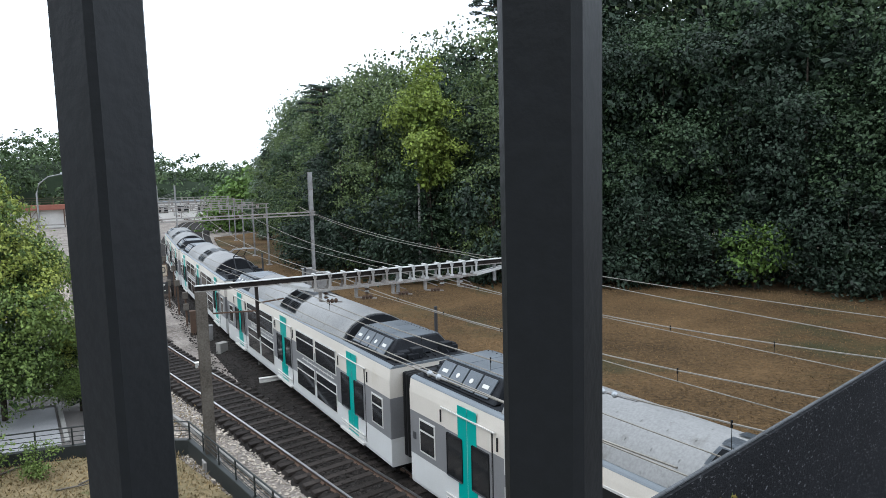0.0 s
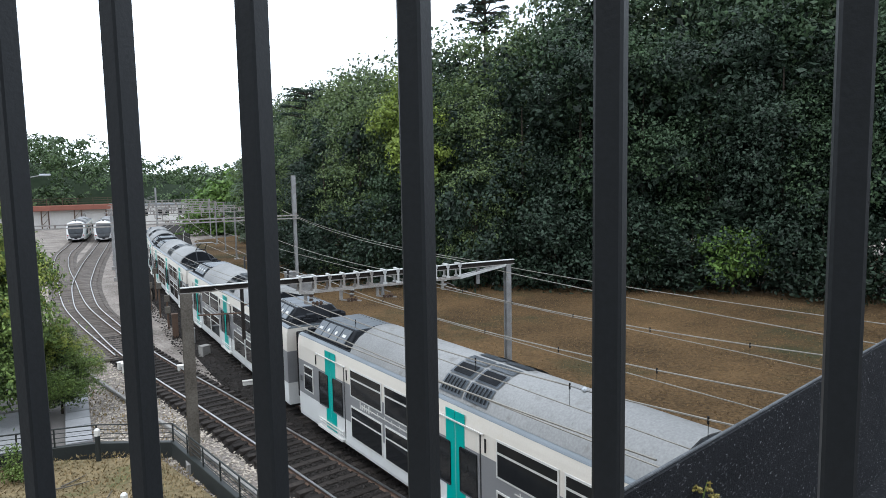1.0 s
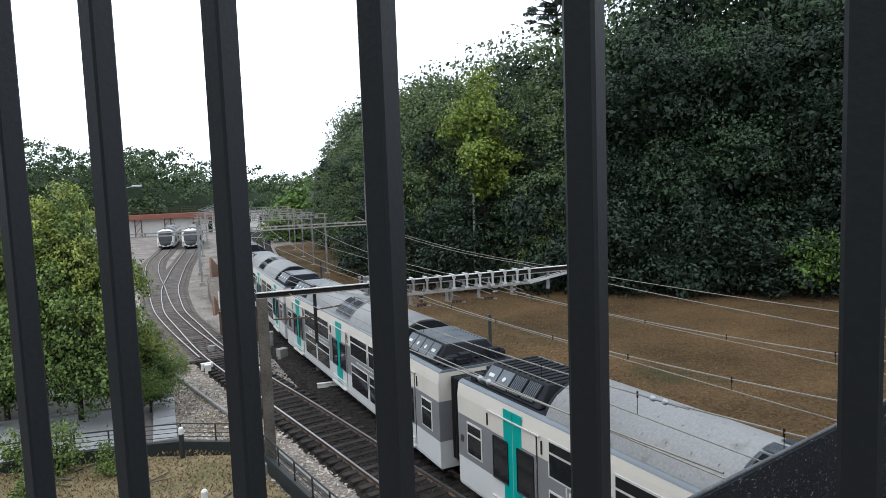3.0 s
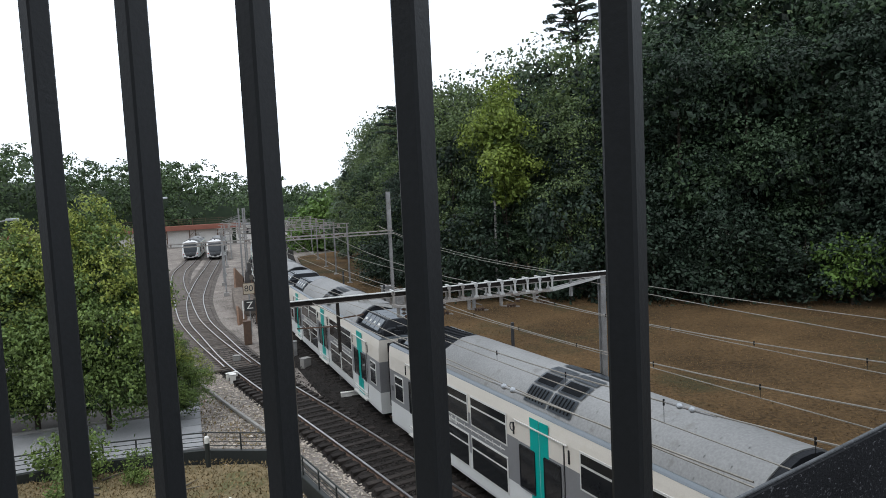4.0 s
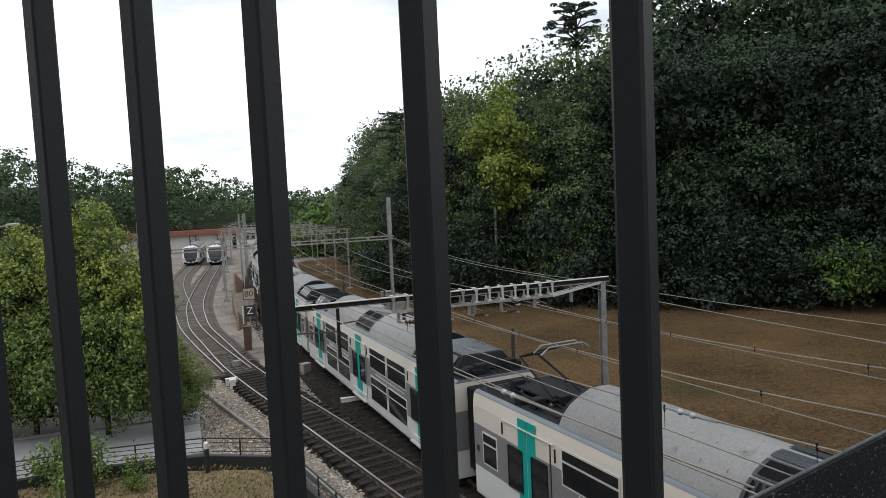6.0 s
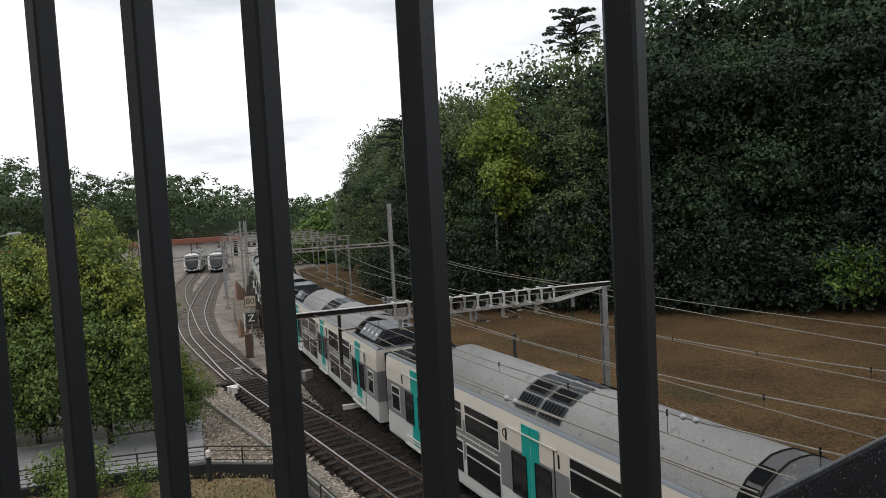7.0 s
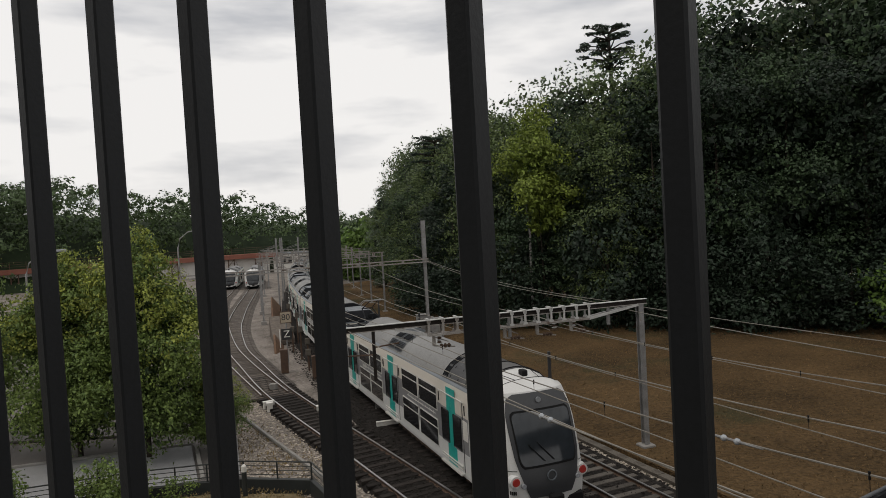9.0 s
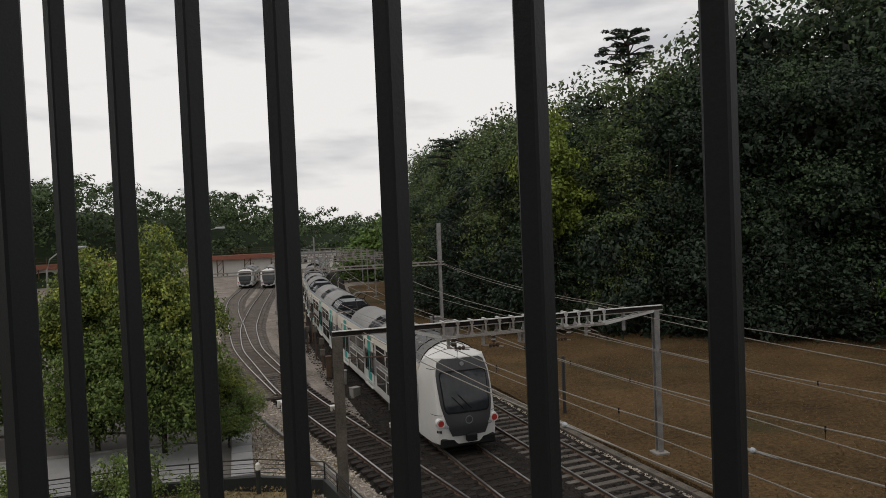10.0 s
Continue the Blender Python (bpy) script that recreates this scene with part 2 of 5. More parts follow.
M_RED.node_tree.nodes["Principled BSDF"].inputs["Emission Strength"].default_value = 0.12


# ---- mesh helpers ----
def finish(name, bm, material, parent=None, label="", smooth=False):
    me = bpy.data.meshes.new(name)
    bm.normal_update()
    bm.to_mesh(me)
    bm.free()
    for m in (material if isinstance(material, (list, tuple)) else [material]):
        me.materials.append(m)
    if smooth:
        me.shade_smooth()
        me.set_sharp_from_angle(angle=radians(24))
    ob = new(name, me)
    if parent:
        ob.parent = parent
    if label:
        ob["label"] = label
    return ob


def part(name, bm, material, parent, label="", smooth=False):
    return finish(name, bm, material, parent, label, smooth)


def mesh_part(name, me, parent, m=None):
    ob = new(name, me)
    ob.parent = parent
    if m is not None:
        ob.matrix_basis = m
    return ob


def raw(name, verts, faces, material, parent=None, smooth=False):
    me = bpy.data.meshes.new(name)
    me.from_pydata(np.asarray(verts).tolist(), [], np.asarray(faces).tolist())
    me.materials.append(material)
    if smooth:
        me.shade_smooth()
    ob = new(name, me)
    if parent:
        ob.parent = parent
    return ob


def box(bm, x0, x1, y0, y1, z0, z1, bevel=0.0, m=None, mi=0):
    """A box, with bevelled edges, in an existing bmesh."""
    vs = [bm.verts.new((x, y, z)) for x in (x0, x1) for y in (y0, y1) for z in (z0, z1)]
    fs = [bm.faces.new([vs[i] for i in q]) for q in
          ((0, 1, 3, 2), (4, 6, 7, 5), (0, 4, 5, 1), (2, 3, 7, 6), (0, 2, 6, 4), (1, 5, 7, 3))]
    for q in fs:
        q.material_index = mi
    if bevel:
        es = list({e for q in fs for e in q.edges})
        r = bmesh.ops.bevel(bm, geom=es, offset=bevel, segments=1, affect="EDGES", profile=0.7)
        vs = list({v for q in r["faces"] for v in q.verts} | {v for v in vs if v.is_valid})
    if m is not None:
        bmesh.ops.transform(bm, matrix=m, verts=vs)
    return vs


def bx(x0, x1, y0, y1, z0, z1, bevel=0.0):
    bm = bmesh.new()
    box(bm, x0, x1, y0, y1, z0, z1, bevel)
    return bm


def tube(bm, pts, radii, sides=8):
    """A round tube along points, with a radius at each."""
    pts = [Vector(p) for p in pts]
    if not isinstance(radii, (list, tuple)):
        radii = [radii] * len(pts)
    rings = []
    for i, p in enumerate(pts):
        d = (pts[min(i + 1, len(pts) - 1)] - pts[max(i - 1, 0)]).normalized()
        a = d.cross(Vector((0, 0, 1)) if abs(d.z) < 0.9 else Vector((1, 0, 0))).normalized()
        b = d.cross(a)
        rings.append([bm.verts.new(p + radii[i] * (math.cos(2 * math.pi * k / sides) * a + math.sin(2 * math.pi * k / sides) * b))
                      for k in range(sides)])
    for r0, r1 in zip(rings, rings[1:]):
        for k in range(sides):
            bm.faces.new((r0[k], r0[(k + 1) % sides], r1[(k + 1) % sides], r1[k]))
    bm.faces.new(rings[0][::-1])
    bm.faces.new(rings[-1])
    return bm


def strut(bm, a, b, w=0.06, h=None):
    """A straight bar of rectangular section between two points."""
    a, b = Vector(a), Vector(b)
    d = b - a
    m = Matrix.Translation(a) @ d.to_track_quat("Y", "Z").to_matrix().to_4x4()
    h = h or w
    box(bm, -w / 2, w / 2, 0, d.length, -h / 2, h / 2, 0, m)


def sweep(path, section):
    """Vertices and faces of a section (x, z) swept along plan points (x, y, z)."""
    path = np.asarray(path, float)
    d = np.gradient(path[:, :2], axis=0)
    d /= np.linalg.norm(d, axis=1)[:, None]
    right = np.stack([d[:, 1], -d[:, 0]], 1)
    n = len(section)
    v = np.empty((len(path), n, 3))
    for k, (x, z) in enumerate(section):
        v[:, k, :2] = path[:, :2] + right * x
        v[:, k, 2] = path[:, 2] + z
    i = np.arange(len(path) - 1)[:, None] * n
    k = np.arange(n)[None, :]
    k2 = (k + 1) % n
    f = np.stack([i + k, i + k2, i + n + k2, i + n + k], -1).reshape(-1, 4)
    return v.reshape(-1, 3), f


def plan(pts, step=0.6):
    """A smooth plan curve through points, at even steps."""
    p = np.array([[*q, 0][:3] for q in pts], float)
    t = np.concatenate([[0], np.cumsum(np.linalg.norm(np.diff(p[:, :2], axis=0), axis=1))])
    m = np.gradient(p, t, axis=0)
    s = np.arange(0, t[-1], step)
    i = np.clip(np.searchsorted(t, s, "right") - 1, 0, len(t) - 2)
    h = (t[i + 1] - t[i])[:, None]
    u = ((s - t[i])[:, None]) / h
    return ((2 * u**3 - 3 * u**2 + 1) * p[i] + (u**3 - 2 * u**2 + u) * h * m[i]
            + (-2 * u**3 + 3 * u**2) * p[i + 1] + (u**3 - u**2) * h * m[i + 1])


def slab(name, pts, z, material, label="", kind="structure", thick=0.2, grid=0):
    """A flat polygon of ground with some thickness."""
    bm = bmesh.new()
    top = [bm.verts.new((x, y, z)) for x, y in pts]
    f = bm.faces.new(top)
    if f.normal.z < 0:
        f.normal_flip()
    r = bmesh.ops.extrude_face_region(bm, geom=[f])
    bmesh.ops.translate(bm, verts=[v for v in r["geom"] if isinstance(v, bmesh.types.BMVert)], vec=(0, 0, -thick))
    bmesh.ops.recalc_face_normals(bm, faces=bm.faces)
    return tagged(finish(name, bm, material), label, "", "", kind)


# ---- the line of the tracks ----
KS = (-80, 0, 20, 40, 50, 70, 95, 160)
KH = (43, 40, 35.5, 34.5, 32.5, 30, 28, 20)
SS = np.arange(-80, 160, 0.25)
HH = np.interp(SS, KS, KH)
CX, CY = np.cumsum(-np.sin(np.radians(HH)) * 0.25), np.cumsum(np.cos(np.radians(HH)) * 0.25)
I0 = int(np.argmin(abs(SS)))
CX, CY = CX - CX[I0] - 3.6, CY - CY[I0] + 20.6


def on_line(s, off=0.0):
    """Plan point at s metres along the train's line, off metres to its right."""
    h = radians(float(np.interp(s, SS, HH)))
    return (float(np.interp(s, SS, CX)) + off * math.cos(h), float(np.interp(s, SS, CY)) + off * math.sin(h))


LINE_MAIN = plan([on_line(s) for s in np.arange(-60, 150, 3.0)])
LINE_RIGHT = plan([on_line(s, 3.25) for s in np.arange(-60, 150, 3.0)])
LINE_LEFT = plan([(24, -14), (6.0, 6.8), (-0.2, 13.8), (-6.7, 20.4), (-12.4, 26.0), (-17.2, 30.6), (-20.3, 33.7), (-27, 41.2), (-31.4, 46.3),
                  (-35.3, 51.6), (-39.7, 58.0), (-44.3, 65.5), (-50.2, 75.5), (-57.4, 88.2), (-63.2, 98.4), (-66.4, 104), (-78, 124)])
LINE_YARD = plan([(-20.6, 33.6), (-27.75, 41.2), (-32.4, 46.5), (-36.6, 51.9), (-41.8, 58.9), (-46.9, 65.6), (-53.6, 74.9), (-60.2, 85.0), (-66.6, 96.2), (-71.2, 104), (-83, 124)])


# ---- ground ----
FY = radians(75.02)
FD = Vector((-math.sin(FY), math.cos(FY), 0))
FN = Vector((FD.y, -FD.x, 0))


def fence_at(k, off=0.0, z=0.0):
    """A point of the fence line: bar number k, off metres outward."""
    q = FN * (0.1594 + off) + FD * (0.317 - k * 0.14)
    return Vector((q.x, q.y, z))


slab("ground", [(-900, -700), (900, -700), (900, 900), (-900, 900)], -0.34, M_GRAVEL, "grey-brown gravel and bare soil around the tracks", thick=0.5)


def ribbon(name, line, half, z, material, label):
    v, f = sweep(line + np.array((0, 0, z)), [(-half - 0.5, -0.22), (-half, 0.0), (half, 0.0), (half + 0.5, -0.22)])
    return tagged(raw(name, v, f, material), label, "", "", "structure")


ribbon("ballast_bed_1", LINE_MAIN, 2.0, -0.155, M_BALLAST, "dark oily ballast under the running line")
ribbon("ballast_bed_2", LINE_LEFT[LINE_LEFT[:, 1] < 36], 1.0, -0.165, M_BALLAST, "dark ballast under the siding track")
ribbon("ballast_bed_3", LINE_RIGHT, 1.5, -0.16, M_BALLAST, "dark ballast under the outer running line")
ribbon("ballast_bed_5", LINE_LEFT[LINE_LEFT[:, 1] > 35.5], 1.2, -0.142, M_YARD, "stained brown gravel under the far siding")
ribbon("ballast_bed_4", LINE_YARD, 1.2, -0.146, M_YARD, "stained brown gravel under the yard track")
FIELD = [on_line(s, 5.6) for s in range(-60, 100, 6)] + [(-34, 150), (0, 90), (90, 60), (120, -40)]
slab("field", FIELD, -0.06, M_FIELD, "dry mown grass strip between line and wood", thick=0.2)
slab("lawn", [(-40, 8), (-15.2, 20.0), (-12.0, 20.55), (-7.7, 16.9), (-2, 11), (-2, 1), (-40, -5)], -0.10, M_LAWN, "sparse dry lawn inside the railing", thick=0.2)
slab("path", [(-60, 4), (-20.2, 17.8), (-15.0, 20.9), (-16.2, 22.6), (-17.9, 25.6), (-19.6, 27.4), (-24, 25.5), (-60, 14)], -0.20, M_ASPHALT, "worn grey asphalt service path", thick=0.1)
slab("road", [(-70, 13), (-24, 26.2), (-19.7, 28.2), (-30, 40), (-60, 70), (-90, 60)], -0.22, M_ASPHALT, "worn asphalt yard road", thick=0.1)

# ---- tracks ----
HEAD = [(-0.035, -0.03), (-0.035, 0.0), (0.035, 0.0), (0.035, -0.03)]
WEB = [(-0.07, -0.16), (-0.012, -0.12), (-0.012, -0.03), (-0.034, -0.03), (0.034, -0.03), (0.012, -0.03), (0.012, -0.12), (0.07, -0.16)]
bm = bx(-1.3, 1.3, -0.125, 0.125, -0.26, -0.125, 0.015)
SLEEPER = bpy.data.meshes.new("sleeper")
bm.to_mesh(SLEEPER)
bm.free()
SLEEPER.materials.append(M_SLEEPER)
SLEEPER_PALE = SLEEPER.copy()
SLEEPER_PALE.materials[0] = M_SLEEPER_PALE
SLEEPER_GREY = SLEEPER.copy()
SLEEPER_GREY.materials[0] = M_SLEEPER_GREY


def track(line, label, near, sleeper=SLEEPER, far=None):
    root = tagged(new("railway_track"), label, "track", "tracks")
    d = np.gradient(line[:, :2], axis=0)
    d /= np.linalg.norm(d, axis=1)[:, None]
    for side in (-0.7525, 0.7525):
        p = line.copy()
        p[:, 0] += d[:, 1] * side
        p[:, 1] -= d[:, 0] * side
        rail = raw("rail", *sweep(p, WEB), M_RUST, root)
        raw("rail_head", *sweep(p, HEAD), M_RAIL, rail)
    vs, fs = [], []
    sv = np.array([v.co[:] for v in SLEEPER.vertices])
    sf = [list(p.vertices) for p in SLEEPER.polygons]
    for i in range(len(line)):
        x, y = line[i, :2]
        h = math.atan2(-d[i, 0], d[i, 1])
        if near[0] < y < near[1]:
            mesh_part("sleeper", sleeper, root, pose(x, y, 0, 0, 0, math.degrees(h)))
        elif -5 < y < 95 and (y < 48 or i % 2 == 0):
            c, s = math.cos(h), math.sin(h)
            q = sv.copy()
            q[:, 0], q[:, 1] = sv[:, 0] * c - sv[:, 1] * s + x, sv[:, 0] * s + sv[:, 1] * c + y
            fs += [[k + len(vs) * len(sv) for k in f] for f in sf]
            vs.append(q)
    me = bpy.data.meshes.new("sleeper_run")
    me.from_pydata(np.concatenate(vs).tolist(), [], fs)
    me.materials.append((far or sleeper).materials[0])
    tagged(mesh_part("sleeper_run", me, root), kind="stuff")
    return root


track(LINE_MAIN, "main running line with worn steel rails on dark ballast", (14, 44))
track(LINE_RIGHT, "outer running line with rusty rails on pale sleepers", (14, 44), SLEEPER_PALE)
track(LINE_LEFT, "siding track with shiny rails on oily timber sleepers", (12, 38), SLEEPER, SLEEPER_GREY)
track(LINE_YARD, "yard track curving off at the points", (36, 60), SLEEPER_GREY)

# ---- the platform the camera stands on, and the bridge ----
bm = bmesh.new()
m = Matrix.Translation(fence_at(0)) @ Matrix.Rotation(FY, 4, "Z")
box(bm, -30, -0.18 + 0.3, -14, 18, 7.0, 7.4, 0.02, m)
tagged(finish("terrace_floor", bm, M_CONC), "plain concrete terrace floor behind the fence", "", "", "structure")
bm = bmesh.new()
box(bm, -0.18, 0.12, -14, 18, -0.4, 7.0, 0.0, m)
tagged(finish("retaining_wall", bm, M_CONC_DARK), "tall dark concrete retaining wall below the fence", "", "", "structure")
WU, WN = Vector((0.669, 0.743, 0)), Vector((-0.743, 0.669, 0))
wall_m = Matrix.Translation(WN * 2.59) @ Matrix(((WU.x, WN.x, 0), (WU.y, WN.y, 0), (0, 0, 1))).to_4x4()
bm = bmesh.new()
box(bm, 0.5, 60, 0.0, 0.045, 4.45, 6.575, 0.0, wall_m)
box(bm, 0.5, 6.4, 0.0, 0.07, -0.4, 4.45, 0.0, wall_m)
box(bm, 19.0, 60, 0.0, 0.07, -0.4, 4.45, 0.0, wall_m)
bmesh.ops.recalc_face_normals(bm, faces=bm.faces)
parapet = tagged(finish("parapet_wall", bm, M_CONC_DARK), "mould-blackened concrete bridge parapet with pale streaks", "", "", "structure")
bm = bmesh.new()
box(bm, 7.0, 60, -2.3, 0.0, 4.45, 4.60, 0.0, wall_m)
part("deck_slab", bm, M_CONC_DARK, parapet, "dark mould-stained bridge deck edge")
bm = bmesh.new()
box(bm, 0.45, 60, 0.027, 0.057, 6.575, 6.60, 0.006, wall_m)
part("coping", bm, M_COPING, parapet, "thin pale weathered coping")

# ---- fence right before the camera ----
fence = tagged(new("steel_fence"), "dark grey painted steel bar fence on the terrace edge", "fence")
bm = bx(-0.0106, 0.0106, -0.0097, 0.0097, 7.45, 10.55, 0.002)
BAR = bpy.data.meshes.new("bar")
bm.to_mesh(BAR)
bm.free()
BAR.materials.append(M_BAR)
for k in range(-16, 12):
    if k == -4:
        continue
    mesh_part("bar", BAR, fence, Matrix.Translation(fence_at(k)) @ Matrix.Rotation(FY - radians(4.5), 4, "Z"))
bm = bmesh.new()
box(bm, -0.021, 0.021, -0.021, 0.021, 7.4, 10.6, 0.004, Matrix.Translation(fence_at(-4.05)) @ Matrix.Rotation(FY, 4, "Z"))
part("post", bm, M_BAR, fence, "thicker square fence post")
for z in (7.48, 10.5):
    bm = bmesh.new()
    box(bm, -0.012, 0.012, -1.9, 2.6, z - 0.02, z + 0.02, 0.003, Matrix.Translation(fence_at(0)) @ Matrix.Rotation(FY, 4, "Z"))
    part("rail", bm, M_BAR, fence)

# ---- the train ----
CAR, PITCH = 20.1, 21.1
HW = 1.44


def shell(y0, y1, prof):
    """Closed shell of a half profile (x, z) mirrored and run from y0 to y1."""
    bm = bmesh.new()
    ring = [(x, z) for x, z in prof] + [(-x, z) for x, z in prof[::-1] if x > 0]
    a = [bm.verts.new((x, y0, z)) for x, z in ring]
    b = [bm.verts.new((x, y1, z)) for x, z in ring]
    for i in range(len(ring)):
        j = (i + 1) % len(ring)
        bm.faces.new((a[i], b[i], b[j], a[j]))
    bm.faces.new(a)
    bm.faces.new(b[::-1])
    bmesh.ops.recalc_face_normals(bm, faces=bm.faces)
    return bm


ROOF_ARC = [(HW - 0.16, 3.48), (HW - 0.30, 3.72), (HW - 0.52, 3.94), (HW - 0.85, 4.12), (0.3, 4.23), (0.0, 4.25)]


def arc_patch(y0, y1, a0, a1, lift, side):
    """A thin raised patch on the rounded roof between two fractions of its arc."""
    pts = np.array(ROOF_ARC)
    t = np.concatenate([[0], np.cumsum(np.linalg.norm(np.diff(pts, axis=0), axis=1))])
    t /= t[-1]
    bm = bmesh.new()
    rows = []
    for a in np.linspace(a0, a1, 4):
        x, z = np.interp(a, t, pts[:, 0]), np.interp(a, t, pts[:, 1])
        rows.append([bm.verts.new((side * (x + lift * 0.6), y, z + lift)) for y in (y0, y1)])
    for r, q in zip(rows, rows[1:]):
        bm.faces.new((r[0], r[1], q[1], q[0]))
    bmesh.ops.solidify(bm, geom=bm.faces[:], thickness=0.03)
    bmesh.ops.recalc_face_normals(bm, faces=bm.faces)
    return bm


def window(car, name, side, y0, y1, z0, z1, bars=True):
    """A framed dark train window, standing a little proud of the body side."""
    x = side * HW
    w = part(name, bx(min(x, x + side * 0.018), max(x, x + side * 0.018), y0, y1, z0, z1, 0.006), M_FRAME, car)
    g = 0.055
    xa, xb = sorted((x + side * 0.010, x + side * 0.024))
    zm = z0 + (z1 - z0) * 0.66
    if bars:
        part("pane", bx(xa, xb, y0 + g, y1 - g, z0 + g, zm - 0.03), M_GLASS, w)
        part("pane", bx(xa, xb, y0 + g, y1 - g, zm + 0.03, z1 - g), M_GLASS, w)
    else:
        part("pane", bx(xa, xb, y0 + g, y1 - g, z0 + g, z1 - g), M_GLASS, w)


def door(car, side, y):
    x = side * HW
    xa, xb = sorted((x, x + side * 0.020))
    d = part("door", bx(xa, xb, y - 0.98, y + 0.98, 0.62, 3.02, 0.006), M_WHITE, car, "sliding double door with teal stripe")
    xa, xb = sorted((x + side * 0.016, x + side * 0.028))
    for q in (-1, 1):
        ya, yb = sorted((y + q * 0.012, y + q * 0.40))
        part("stripe", bx(xa, xb, ya, yb, 0.60, 3.30), M_TEAL, d, "teal stripe")
        ya, yb = sorted((y + q * 0.20, y + q * 0.90))
        xc, xd = sorted((x + side * 0.024, x + side * 0.034))
        part("door_window", bx(xc, xd, ya, yb, 1.30, 2.46, 0.03), M_GLASS, d)
        ya, yb = sorted((y + q * 0.40, y + q * 0.98))
        xc, xd = sorted((x + side * 0.014, x + side * 0.0235))
        part("leaf_band", bx(xc, xd, ya, yb, 1.28, 2.52), M_GREY, d)
        part("leaf_band", bx(xc, xd, ya, yb, 2.524, 3.02), M_CREAM, d)
    xc, xd = sorted((x + side * 0.02, x + side * 0.06))
    part("gutter", bx(xc, xd, y - 1.15, y + 1.15, 3.03, 3.06), M_FRAME, d)
    part("step", bx(min(x, x + side * 0.12), max(x, x + side * 0.12), y - 0.95, y + 0.95, 0.50, 0.56), M_FRAME, d)
    for z in (0.70, 0.80):
        part("step_bar", bx(*sorted((x + side * 0.03, x + side * 0.07)), y - 0.95, y + 0.95, z, z + 0.025), M_FRAME, d)
    for q in (-1.2, 1.2):
        part("handhold", bx(*sorted((x + side * 0.004, x + side * 0.03)), y + q - 0.02, y + q + 0.02, 2.62, 2.95), M_SEAM, d)
    part("gutter_shadow_gap", bx(*sorted((x + side * 0.002, x + side * 0.008)), y - 1.02, y - 0.985, 0.62, 3.0), M_SEAM, d)


def bogie(car, y):
    bm = bmesh.new()
    for side in (-1, 1):
        box(bm, side * 0.95 - 0.08, side * 0.95 + 0.08, y - 1.7, y + 1.7, 0.45, 0.70, 0.02)
    b = part("bogie", bm, M_BLACK, car)
    for q in (-1.2, 1.2):
        for side in (-0.75, 0.75):
            bm = bmesh.new()
            tube(bm, [(side - 0.06, y + q, 0.46), (side + 0.06, y + q, 0.46)], 0.455, 18)
            part("wheel", bm, M_RUST, b)


def roof_box(car, y0, y1, louvre):
    """Dark air-conditioning pack in the roof well at a car end."""
    bm = bmesh.new()
    lo = [bm.verts.new((x, y, 3.50)) for x, y in ((-1.18, y0), (1.18, y0), (1.18, y1), (-1.18, y1))]
    hi = [bm.verts.new((x, y, 4.02)) for x, y in ((-0.72, y0 + 0.18), (0.72, y0 + 0.18), (0.72, y1 - 0.18), (-0.72, y1 - 0.18))]
    for i in range(4):
        bm.faces.new((lo[i], lo[(i + 1) % 4], hi[(i + 1) % 4], hi[i]))
    bm.faces.new(hi)
    bm.faces.new(lo[::-1])
    bmesh.ops.bevel(bm, geom=bm.edges[:], offset=0.03, segments=1, affect="EDGES")
    pack = part("roof_pack", bm, M_EQUIP, car, "sooty dark roof air-conditioning pack")
    n = 4
    w = (y1 - y0 - 0.5) / n
    for side in (-1, 1):
        for i in range(n):
            ya = y0 + 0.27 + i * w
            mm = Matrix.Translation((side * 0.965, ya + w / 2, 3.79)) @ Matrix.Rotation(side * math.atan2(0.52, 0.46), 4, "Y")
            slotted = louvre and i < 2
            bm = bmesh.new()
            box(bm, -0.27, 0.27, -w / 2 + 0.03, w / 2 - 0.03, -0.02, 0.012 if slotted else 0.03, 0.01, mm)
            lid = part("lid", bm, M_EQUIP if slotted else M_EQUIPTOP, pack, "dark slotted lid" if slotted else "dusty blue-grey hinged lid")
            for j in range(7 if slotted else 0):
                bm = bmesh.new()
                box(bm, -0.25, 0.25, -w / 2 + 0.06 + j * (w - 0.1) / 7, -w / 2 + 0.09 + j * (w - 0.1) / 7, 0.01, 0.04, 0, mm)
                part("slat", bm, M_EQUIPTOP, lid)
            if not louvre or i >= 2:
                bm = bmesh.new()
                if i in (1, 2):
                    tube(bm, [mm @ Vector((0, 0, 0.028)), mm @ Vector((0, 0, 0.045))], 0.07, 10)
                else:
                    box(bm, -0.05, 0.05, -0.12, 0.12, 0.028, 0.04, 0, mm)
                part("vent_cap", bm, M_FRAME, lid)
    if louvre:
        for i in range(10):
            bm = bmesh.new()
            box(bm, -0.66, 0.66, y0 + 0.3 + i * (y1 - y0 - 0.7) / 9, y0 + 0.36 + i * (y1 - y0 - 0.7) / 9, 4.02, 4.05)
            part("grille_slat", bm, M_EQUIP, pack)
    else:
        w = (y1 - y0 - 0.44) / 3
        for i in range(3):
            bm = bmesh.new()
            box(bm, -0.69, 0.69, y0 + 0.22 + i * w + 0.012, y0 + 0.22 + (i + 1) * w - 0.012, 4.015, 4.045, 0.008)
            plate = part("cover_plate", bm, M_EQUIPTOP, pack, "flat blue-grey cover plate")
            for x in (-0.60, 0.60):
                for k in range(4):
                    y = y0 + 0.22 + (i + 0.14 + 0.24 * k) * w
                    part("bolt", bx(x - 0.016, x + 0.016, y - 0.016, y + 0.016, 4.04, 4.058), M_BLACK, plate)


